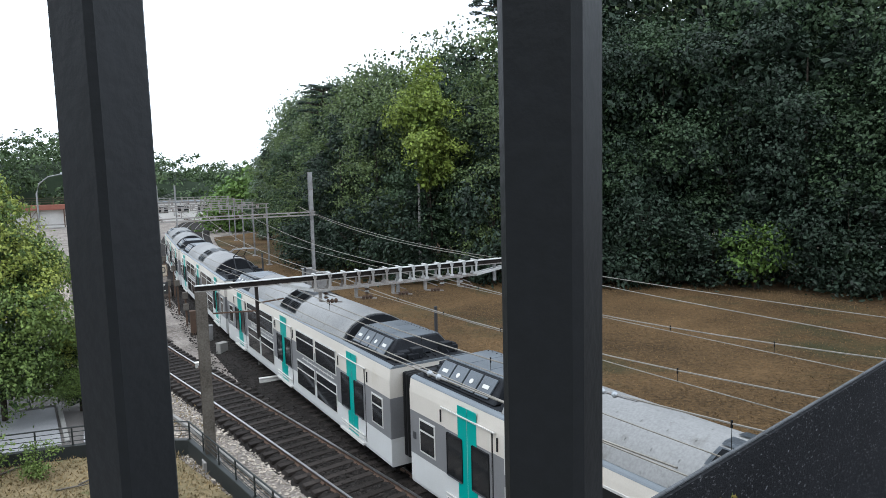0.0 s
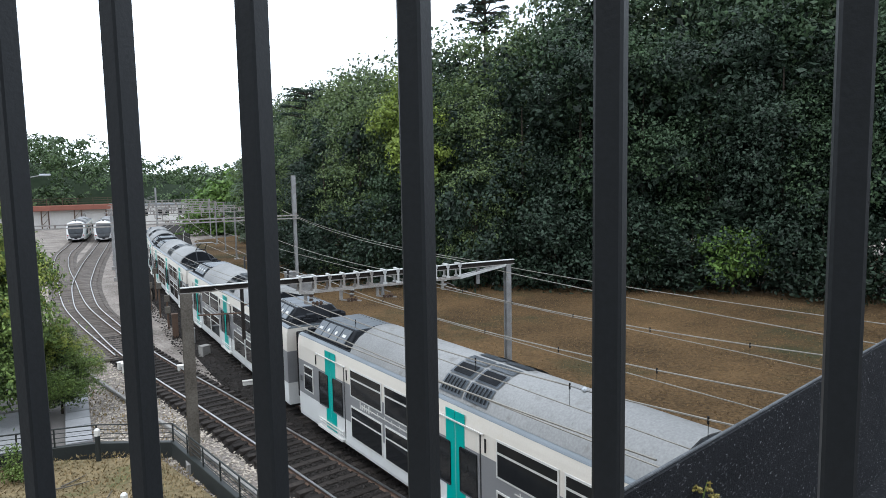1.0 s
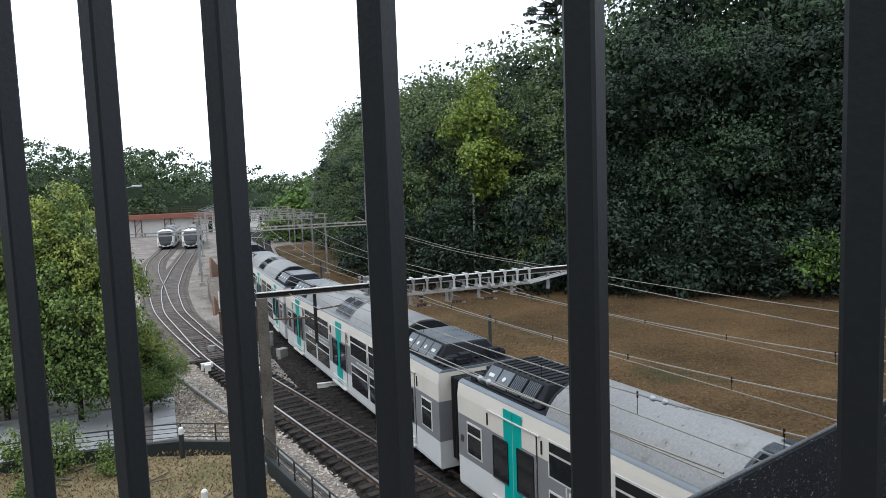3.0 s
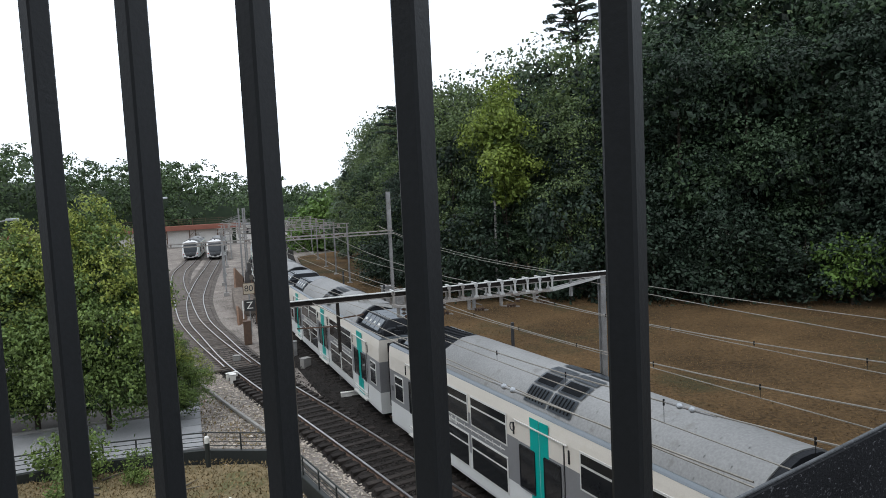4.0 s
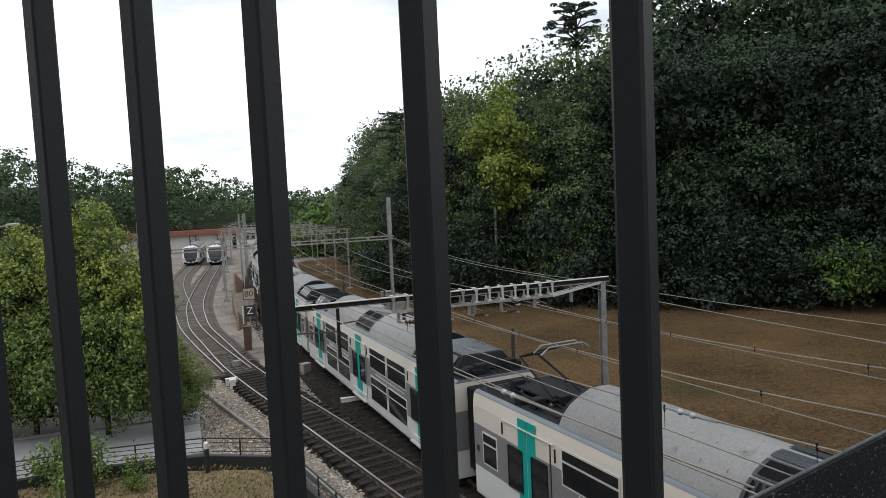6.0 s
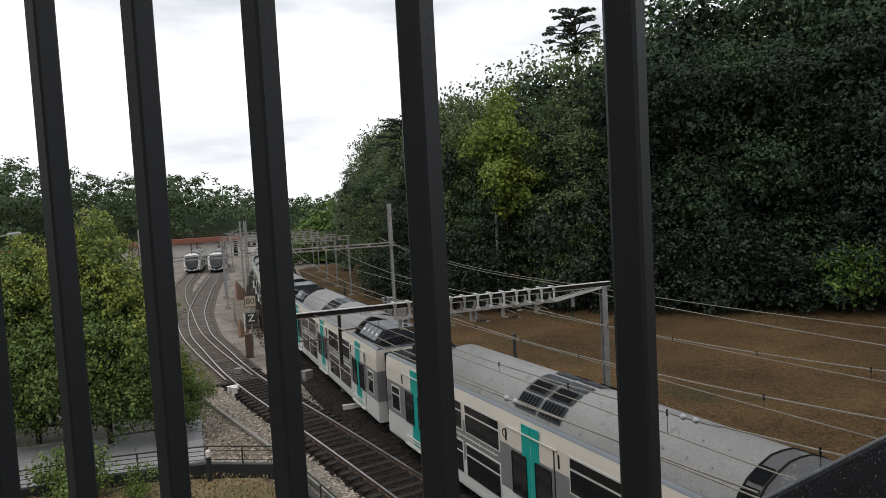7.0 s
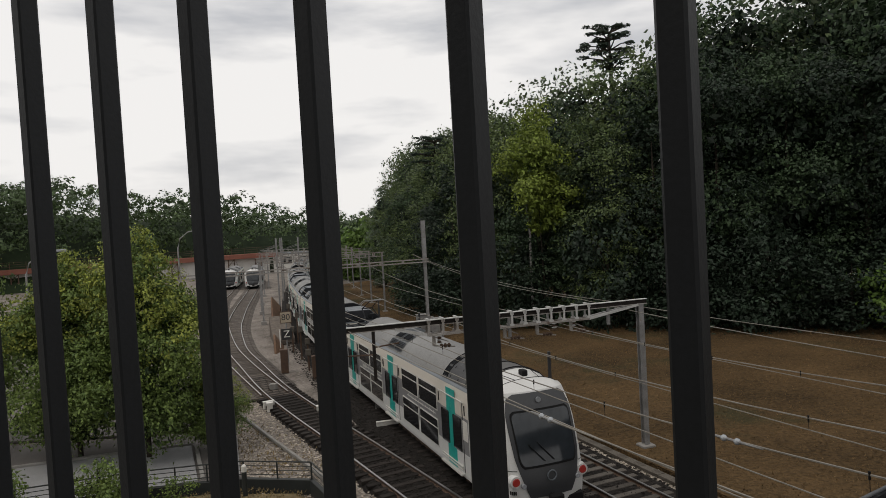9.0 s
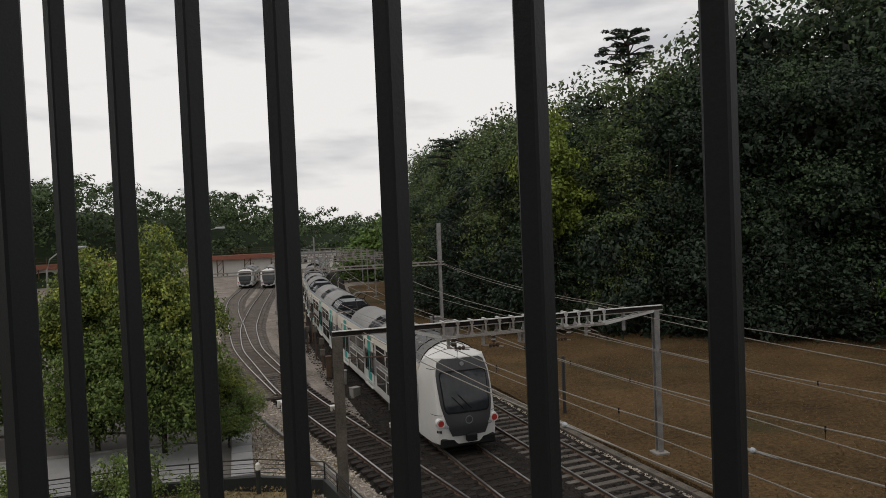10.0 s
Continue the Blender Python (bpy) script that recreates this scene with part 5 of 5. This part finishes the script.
# lineside cable troughs
def trough(name, pts, width, label, material):
    root = tagged(new(name), label, "trough", "cable troughs")
    line = plan(pts, 0.98)
    d = np.gradient(line[:, :2], axis=0)
    bm = bx(-width / 2, width / 2, -0.475, 0.475, -0.1, 0.035, 0.012)
    me = bpy.data.meshes.new("lid")
    bm.to_mesh(me)
    bm.free()
    me.materials.append(material)
    for (x, y, z), (dx, dy) in zip(line, d):
        mesh_part("trough_lid", me, root, pose(x, y, -0.17 + rr.uniform(0, 0.015), 0, 0, math.degrees(math.atan2(-dx, dy)) + rr.uniform(-1, 1)))


trough("cable_trough", [(-22.5, 32.0), (-20.9, 30.4), (-16.5, 26.4), (-13.4, 23.7), (-8.0, 18.6), (-2.0, 12.5)], 0.13, "pale concrete cable trough beside the siding", M_CONC)
trough("cable_trough", [on_line(s, 5.3) for s in range(-14, 40, 4)], 0.34, "soiled concrete trough at the field's foot", M_TROUGH)

# speed board and Z board
board = tagged(new("speed_sign"), "pale framed 80 board above a black Z board on a post", "sign")
bm = bmesh.new()
tube(bm, [(0, 0, -0.3), (0, 0, 3.4)], 0.05, 8)
part("post", bm, M_GALV, board)


def lettered(text, parent, z, size, material, y=-0.075):
    cu = bpy.data.curves.new("text", "FONT")
    cu.body, cu.size, cu.align_x, cu.align_y, cu.extrude = text, size, "CENTER", "CENTER", 0.004
    ob = new("lettering_tmp", cu)
    me = bpy.data.meshes.new_from_object(ob.evaluated_get(bpy.context.evaluated_depsgraph_get()))
    bpy.data.objects.remove(ob)
    me.materials.append(material)
    q = new("lettering", me)
    q.parent = parent
    q.matrix_basis = pose(0, y, z, 90, 0, 0)
    return q


p = part("speed_plate", bx(-0.41, 0.41, -0.07, -0.04, 2.63, 3.47, 0.01), M_RUST, board, "dark brown framed plate")
part("plate_field", bx(-0.36, 0.36, -0.074, -0.068, 2.68, 3.42), M_SIGNCREAM, p, "pale cream field")
lettered("80", p, 3.05, 0.62, M_SIGNB, -0.08)
p = part("zone_plate", bx(-0.38, 0.38, -0.07, -0.04, 1.42, 2.22, 0.01), M_SIGNB, board, "black plate")
lettered("Z", p, 1.82, 0.72, M_SIGNW)
part("side_strip", bx(-0.52, -0.44, -0.06, -0.03, 0.9, 2.2, 0.01), M_SIGNW, board, "narrow white marker strip")
board.matrix_basis = pose(-25.05, 43.0, 0, 0, 0, 31)

# ---- railing, bollard and wall by the path ----
railing = tagged(new("railing"), "dark green steel railing on a low concrete kerb", "railing")
RP = [(-24.0, 15.0), (-19.8, 17.9), (-17.5, 19.4), (-15.5, 20.35), (-14.3, 20.85), (-11.68, 21.1), (-7.7, 17.2), (-2.5, 12.2)]
for (xa, ya), (xb, yb) in zip(RP, RP[1:]):
    ln = math.hypot(xb - xa, yb - ya)
    mm = Matrix.Translation((xa, ya, 0)) @ Matrix.Rotation(math.atan2(yb - ya, xb - xa), 4, "Z")
    bm = bmesh.new()
    box(bm, -0.05, ln + 0.05, -0.09, 0.09, -0.35, 0.22, 0.015, mm)
    part("kerb", bm, M_DARKGREEN, railing, "dark stained low concrete kerb")
    for z in (0.36, 0.52, 0.68):
        bm = bmesh.new()
        tube(bm, [mm @ Vector((0, 0, z)), mm @ Vector((ln, 0, z))], 0.014, 6)
        part("wire_rail", bm, M_DARKGREEN, railing)
    bm = bmesh.new()
    tube(bm, [mm @ Vector((0, 0, 0.84)), mm @ Vector((ln, 0, 0.84))], 0.026, 8)
    part("top_rail", bm, M_DARKGREEN, railing)
    n = max(1, round(ln / 1.3))
    for i in range(n + 1):
        bm = bmesh.new()
        box(bm, i * ln / n - 0.025, i * ln / n + 0.025, -0.02, 0.02, 0.2, 0.86, 0.004, mm)
        part("post", bm, M_DARKGREEN, railing)
bollard = tagged(new("bollard"), "dark round bollard with a white top band", "bollard")
bm = bmesh.new()
tube(bm, [(0, 0, -0.2), (0, 0, 0.72), (0, 0, 0.76)], [0.085, 0.085, 0.075], 14)
part("stem", bm, M_DARKGREEN, bollard)
bm = bmesh.new()
tube(bm, [(0, 0, 0.76), (0, 0, 0.95), (0, 0, 1.0)], [0.09, 0.09, 0.05], 14)
part("cap", bm, M_SIGNW, bollard, "white reflective cap")
bollard.matrix_basis = pose(-13.78, 20.1, 0)
t = copy_thing(bollard, pose(-10.2, 15.7, 0))
slab("path_slab", [(-19.7, 24.95), (-16.65, 21.3), (-20.0, 18.7), (-30, 12.2), (-33, 16.6)], -0.14, M_PATH, "pale stained concrete hardstanding", thick=0.1)
kerb = tagged(new("path_kerb"), "run of pale kerb stones round the hardstanding", "kerb")
for (xa, ya), (xb, yb) in (((-33, 16.75), (-19.7, 25.1)), ((-19.55, 25.05), (-16.5, 21.4))):
    ln = math.hypot(xb - xa, yb - ya)
    n = round(ln / 0.98)
    me = bpy.data.meshes.new("kerb_stone")
    bm = bx(0.006, ln / n - 0.006, -0.08, 0.08, -0.3, -0.06, 0.012)
    bm.to_mesh(me)
    bm.free()
    me.materials.append(M_CONC)
    for i in range(n):
        mesh_part("kerb_stone", me, kerb, pose(xa + (xb - xa) * i / n, ya + (yb - ya) * i / n, rr.uniform(-0.008, 0.008), 0, 0, math.degrees(math.atan2(yb - ya, xb - xa))))
walkway = tagged(new("paved_walkway"), "narrow strip of pale concrete paving slabs beside the gravel", "pavement", "", "structure")
me = bpy.data.meshes.new("paving_slab")
bm = bx(-0.43, 0.43, -0.45, 0.45, -0.16, -0.07, 0.012)
bm.to_mesh(me)
bm.free()
me.materials.append(M_PATH)
for i in range(8):
    u = i / 7
    mesh_part("paving_slab", me, walkway, pose(-15.7 - 3.9 * u, 21.9 + 5.6 * u, rr.uniform(-0.012, 0.012), 0, 0, 35 + rr.uniform(-1, 1)))
rt = random.Random(77)
for i in range(9):
    x, y, a = rt.uniform(-17, -10.5), rt.uniform(15.5, 18.6), rt.uniform(0, 6.28)
    ln = rt.uniform(0.6, 1.7)
    bm = bmesh.new()
    tube(bm, [(x, y, -0.06), (x + ln * 0.5 * math.cos(a), y + ln * 0.5 * math.sin(a), -0.03), (x + ln * math.cos(a + 0.2), y + ln * math.sin(a + 0.2), -0.07)], [0.03, 0.022, 0.008], 6)
    tagged(finish("fallen_twig", bm, M_TROUGH), "bare fallen twig on the dry lawn", "twig", "twigs on the lawn")

# ---- the far side: wall, deck, parked trains ----
wall = tagged(new("far_wall"), "pale retaining wall with a red-brown deck edge behind the yard", "", "", "structure")
A, B = Vector((-150, 100, -2.95)), Vector((-92, 152, -2.95))
ln = (B - A).length
fm = Matrix.Translation(A) @ Matrix.Rotation(math.atan2((B - A).y, (B - A).x), 4, "Z")
bm = bmesh.new()
box(bm, 0, ln, 0, 0.6, -0.4, 6.6, 0, fm)
part("wall_face", bm, M_PLASTER, wall)
bm = bmesh.new()
box(bm, -2, ln + 2, -1.6, 3, 6.6, 7.7, 0.05, fm)
part("deck_edge", bm, M_BRICK, wall, "red-brown deck edge beam")
for i in range(12):
    x = 3 + i * (ln - 6) / 11
    bm = bmesh.new()
    for dx in (-0.7, 0.7):
        box(bm, x + dx - 0.12, x + dx + 0.12, -1.5, -1.25, -0.4, 6.6, 0, fm)
    for k in range(4):
        strut(bm, fm @ Vector((x - 0.7, -1.4, k * 1.65)), fm @ Vector((x + 0.7, -1.4, (k + 1) * 1.65)), 0.1)
    part("lattice_column", bm, M_RUST, wall)
for i in range(26):
    x = i * ln / 25
    bm = bmesh.new()
    box(bm, x - 0.05, x + 0.05, -1.3, -1.2, 7.7, 9.3, 0, fm)
    part("guard_post", bm, M_RUST, wall)
for z in (8.3, 8.8, 9.25):
    bm = bmesh.new()
    box(bm, 0, ln, -1.28, -1.22, z - 0.03, z + 0.03, 0, fm)
    part("guard_rail", bm, M_RUST, wall)
bm = bmesh.new()
mm = Matrix.Translation(B + Vector((0, 0, 2.4))) @ Matrix.Rotation(math.atan2(20, 34), 4, "Z")
box(bm, 1, 24, 0, 8, -0.4, 4.6, 0, mm)
house = tagged(new("depot_building"), "low pale depot building beyond the yard", "building")
part("wall", bm, M_PLASTER, house)
bm = bmesh.new()
box(bm, 0.6, 24.4, -0.4, 8.4, 4.6, 4.9, 0.03, mm)
part("roof", bm, M_ROOFEDGE, house)
for i in range(4):
    bm = bmesh.new()
    box(bm, 3 + i * 4.7, 5.6 + i * 4.7, -0.05, 0.1, 2.2, 3.8, 0, mm)
    part("window", bm, M_GLASS, house)

for x, y, hd in ((-70.4, 102.5, 30), (-65.5, 102.4, 30)):
    h = radians(hd)
    q = copy_thing(tail_car, pose(x - math.sin(h) * 12.2, y + math.cos(h) * 12.2, 0, 0, 0, hd) @ Matrix.Diagonal((1, 1, 0.80, 1)))
    tagged(q, "white charcoal-fronted train parked at the far end of the yard", "train car", "parked trains")

# brown earth bank and concrete block between yard and running line
bm = bmesh.new()
line = plan([(-27.6, 45.6, -1.5), (-29, 47.9, -0.3), (-31.5, 52, -0.2), (-37, 61, 0), (-44, 73, 0), (-45, 75, -1.5)], 0.7)
v, f = sweep(line, [(-0.12, -0.5), (-0.1, 0.62), (0.05, 0.65), (0.9, -0.5)])
bm.free()
tagged(raw("earth_bank", v, f, mat("rusty_soil", (0.17, 0.10, 0.065), (0.10, 0.065, 0.045), 1.0, 0.95, 0.6, 0, 9)), "rusty brown earth bank between yard and line", "", "", "structure")
bm = bmesh.new()
vs = [bm.verts.new(p) for p in ((-0.9, 0, -0.3), (0.9, 0, -0.3), (0.9, 6, -0.3), (-0.9, 6, -0.3), (-0.9, 0, 0.2), (0.9, 0, 0.2), (0.9, 6, 1.5), (-0.9, 6, 1.5))]
for q in ((0, 3, 2, 1), (4, 5, 6, 7), (0, 1, 5, 4), (1, 2, 6, 5), (2, 3, 7, 6), (3, 0, 4, 7)):
    bm.faces.new([vs[i] for i in q])
bmesh.ops.bevel(bm, geom=bm.edges[:], offset=0.05, segments=1, affect="EDGES")
tagged(finish("concrete_ramp", bm, M_SLEEPER_GREY), "sloping grey concrete block beside the line", "ramp").matrix_basis = pose(-29.6, 50.4, 0, 0, 0, 34)

# street lamps beyond the trees
for x, y, hh, rz in ((-43.4, 55.2, 9.9, 25), (-46.5, 41.0, 8.6, 40)):
    lamp = tagged(new("street_lamp"), "thin grey street lamp with a curved arm", "lamp", "street lamps")
    bm = bmesh.new()
    tube(bm, [(0, 0, -0.3), (0, 0, hh - 1.6), (0.25, 0, hh - 0.7), (1.0, 0, hh - 0.1), (2.2, 0, hh + 0.15)], [0.10, 0.075, 0.06, 0.05, 0.045], 8)
    part("pole", bm, M_GALV, lamp)
    part("head", bx(2.0, 2.9, -0.16, 0.16, hh + 0.06, hh + 0.26, 0.05), M_INSUL, lamp)
    lamp.matrix_basis = pose(x, y, 0, 0, 0, rz)

# lineside boxes, point machines, odd blocks and stones
for x, y, w, d, h, rz, mt in ((-19.75, 31.55, 0.6, 0.2, 0.12, 50, M_SIGNW), (-19.3, 30.9, 0.3, 0.3, 0.22, 30, M_SIGNW), (-16.3, 31.0, 0.55, 0.3, 0.12, 30, M_SIGNW), (-13.4, 31.6, 0.3, 0.3, 0.4, 20, M_CONC),
                              (-16.6, 34.0, 0.5, 0.4, 0.35, 60, M_CONC), (-18.6, 36.6, 0.4, 0.4, 0.7, 30, M_GALV), (-20.5, 38.4, 0.35, 0.35, 1.2, 30, M_RUST),
                              (-11.7, 28.9, 0.16, 1.3, 0.08, -60, M_SIGNW), (-23.6, 40.0, 0.5, 0.5, 1.3, 30, M_RUST),
                              (-21.5, 35.0, 0.4, 0.3, 0.2, 10, M_CONC)):
    bm = bx(-w / 2, w / 2, -d / 2, d / 2, -0.25, h, 0.02)
    box(bm, -w / 2 - 0.02, w / 2 + 0.02, -d / 2 - 0.02, d / 2 + 0.02, h, h + 0.03, 0.01)
    tagged(finish("lineside_box", bm, mt), "small weathered lineside equipment box", "box", "lineside boxes").matrix_basis = pose(x, y, -0.05, 0, 0, rz)
for x, y, z in ((-16.5, 52.0, 1.5), (-18.2, 53.6, 1.6)):
    bm = bx(-0.5, 0.5, -0.35, 0.35, -0.2, z, 0.03)
    box(bm, -0.56, 0.56, -0.41, 0.41, z, z + 0.06, 0.01)
    tagged(finish("relay_cabinet", bm, M_GALV), "grey relay cabinet on the field edge", "cabinet", "relay cabinets").matrix_basis = pose(x, y, 0, 0, 0, 30)

for x, y, h in ((-24.6, 44.2, 2.1), (-26.8, 46.9, 1.7), (-23.2, 42.6, 1.5), (-28.4, 50.6, 2.3), (-31.0, 54.0, 1.8), (-22.1, 40.6, 1.1), (-33.4, 58.0, 2.2)):
    sig = tagged(new("lineside_post"), "dark rusty lineside post with a small junction box", "post", "lineside junction posts")
    part("post", bx(-0.06, 0.06, -0.06, 0.06, -0.3, h, 0.01), M_RUST, sig)
    part("junction_box", bx(-0.17, 0.17, -0.12, 0.12, h - 0.35, h + 0.08, 0.02), M_TROUGH, sig, "soiled grey junction box")
    sig.matrix_basis = pose(x, y, 0, 0, 0, 31)

# weed on the parapet
weed = tagged(new("wall_weed"), "yellowing weed growing on the parapet", "weed")
c, rad = clumps(0.55, 0.16, 0.05, 16, 41, BROAD)
bm = bmesh.new()
for k in range(5):
    tube(bm, [(0, 0, -0.15), (0.05 * (k - 2), 0.02 * k, 0.25), (0.09 * (k - 2), 0.03 * (k - 2), 0.5)], [0.006, 0.005, 0.003], 5)
part("stem", bm, L_YOUNG, weed)
raw("foliage", *leaves(c, rad, 260, 0.06, 42), leafmat("yellow_weed_leaves", (0.32, 0.25, 0.07), (0.16, 0.17, 0.06)), weed)
weed.matrix_basis = wall_m @ pose(5.15, -0.10, 5.97) @ Matrix.Scale(0.7, 4)
bm = bmesh.new()
box(bm, 4.9, 5.4, -0.16, 0.0, 5.80, 5.88, 0.01, wall_m)
part("wall_ledge", bm, M_CONC_DARK, parapet)

# unseen wall added behind the camera closes the terrace and darkens the bars
bm = bmesh.new()
box(bm, -7.4, -7.0, -14, 18, 7.4, 17, 0, Matrix.Translation(fence_at(0)) @ Matrix.Rotation(FY, 4, "Z"))
tagged(finish("wall_behind", bm, M_CONC), "unseen plain concrete wall added behind the terrace to block light", "", "", "structure")


# ---- ballast stones and grass ----
def scatter(name, count, place, size, material, label, seed, flat=0.6):
    r = np.random.RandomState(seed)
    base = np.array([(1, 0, 0), (-0.2, 1, 0), (-1, 0.1, 0), (0.1, -1, 0), (0.1, 0.1, 1), (0, 0, -0.8)], float)
    fc = np.array([(0, 1, 4), (1, 2, 4), (2, 3, 4), (3, 0, 4), (1, 0, 5), (2, 1, 5), (3, 2, 5), (0, 3, 5)])
    p = place(r, count)
    n = len(p)
    v = base[None] * (1 + 0.35 * r.normal(size=(n, 6, 1))) * (size * (0.5 + r.rand(n) ** 2))[:, None, None]
    a = r.rand(n) * 6.283
    c, s = np.cos(a)[:, None], np.sin(a)[:, None]
    v = np.stack([v[..., 0] * c - v[..., 1] * s, v[..., 0] * s + v[..., 1] * c, v[..., 2] * flat], -1) + p[:, None]
    f = fc[None] + (np.arange(n) * 6)[:, None, None]
    return tagged(raw(name, v.reshape(-1, 3), f.reshape(-1, 3), material), label, "stones", "", "stuff")


def beside(line, lo, hi, y0, y1, z):
    keep = line[(line[:, 1] > y0) & (line[:, 1] < y1)]

    def place(r, n):
        i = r.randint(1, len(keep) - 1, n)
        d = keep[i + (i < len(keep) - 1)] - keep[i - 1]
        d /= np.linalg.norm(d[:, :2], axis=1)[:, None]
        off = r.uniform(lo, hi, n)
        p = keep[i] + d * r.uniform(-0.4, 0.4, n)[:, None]
        return np.stack([p[:, 0] + d[:, 1] * off, p[:, 1] - d[:, 0] * off, np.full(n, z)], 1)
    return place


scatter("ballast", 12000, beside(LINE_MAIN, -3.2, 2.2, 12, 60, -0.145), 0.055, M_STONE_DARK, "oily dark ballast stones", 51)
scatter("ballast", 7000, beside(LINE_RIGHT, -1.6, 1.7, 12, 55, -0.15), 0.055, M_STONE_DARK, "dark ballast stones of the outer line", 52)
scatter("ballast", 10000, beside(LINE_RIGHT, 1.5, 2.6, 10, 60, -0.26), 0.06, M_STONE, "pale ballast shoulder of the outer line", 53)
scatter("ballast", 6000, beside(LINE_LEFT, -0.95, 1.2, 10, 38, -0.155), 0.05, M_STONE_DARK, "dark ballast stones of the siding", 54)
scatter("ballast", 24000, beside(LINE_LEFT, -4.6, -1.0, 12, 62, -0.32), 0.05, M_STONE, "pale gravel beside the siding", 55)


def blades(name, count, place, size, material, label, seed):
    r = np.random.RandomState(seed)
    p = place(r, count)
    n = len(p)
    a = r.rand(n) * 6.283
    w = np.stack([np.cos(a), np.sin(a), np.zeros(n)], 1) * size * 0.35
    tip = np.stack([r.normal(size=n) * 0.5, r.normal(size=n) * 0.5, np.ones(n)], 1) * (size * (0.4 + r.rand(n)))[:, None]
    v = np.stack([p - w, p + w, p + tip], 1)
    return tagged(raw(name, v.reshape(-1, 3), np.arange(n * 3).reshape(-1, 3), material), label, "grass", "", "stuff")


def on_field(r, n):
    s, off = r.uniform(-16, 60, n), 5.9 + 30 * r.rand(n)
    h = np.radians(np.interp(s, SS, HH))
    x, y = np.interp(s, SS, CX) + off * np.cos(h), np.interp(s, SS, CY) + off * np.sin(h)
    return np.stack([x, y, np.full(n, -0.06)], 1)


def on_lawn(r, n):
    p = np.stack([r.uniform(-30, -4, n), r.uniform(6, 20.8, n), np.full(n, -0.1)], 1)
    return p[(p[:, 1] < 20.0 + (p[:, 0] + 15.5) * 0.5) & (p[:, 1] < 16.9 - (p[:, 0] + 7.7) * 0.95)]


blades("dry_grass", 45000, on_field, 0.07, M_TUFT_DARK, "short dry stubble of the mown strip", 61)
def on_verge(r, n):
    u, q = r.rand(n), r.normal(size=(n, 2)) * 0.9
    return np.stack([-19.5 + 6.8 * u + q[:, 0], 27.6 - 5.2 * u + q[:, 1], np.full(n, -0.30)], 1)


blades("verge_weeds", 700, on_verge, 0.10, M_TUFT, "sparse dry weeds in the gravel verge", 63)
blades("dry_grass", 40000, on_lawn, 0.08, M_TUFT, "short dry grass tufts of the lawn", 62)


# ---- what moves ----
def motions():
    for c, i in TRAIN:
        walk(c, [(t, car_pose(gap_at(t) + i * PITCH, 0.15 * min(1.0, max(0.0, t - 8.4)) if c is tail_car else 0.0)) for t in np.arange(0, 10.01, 0.5)])


motions()
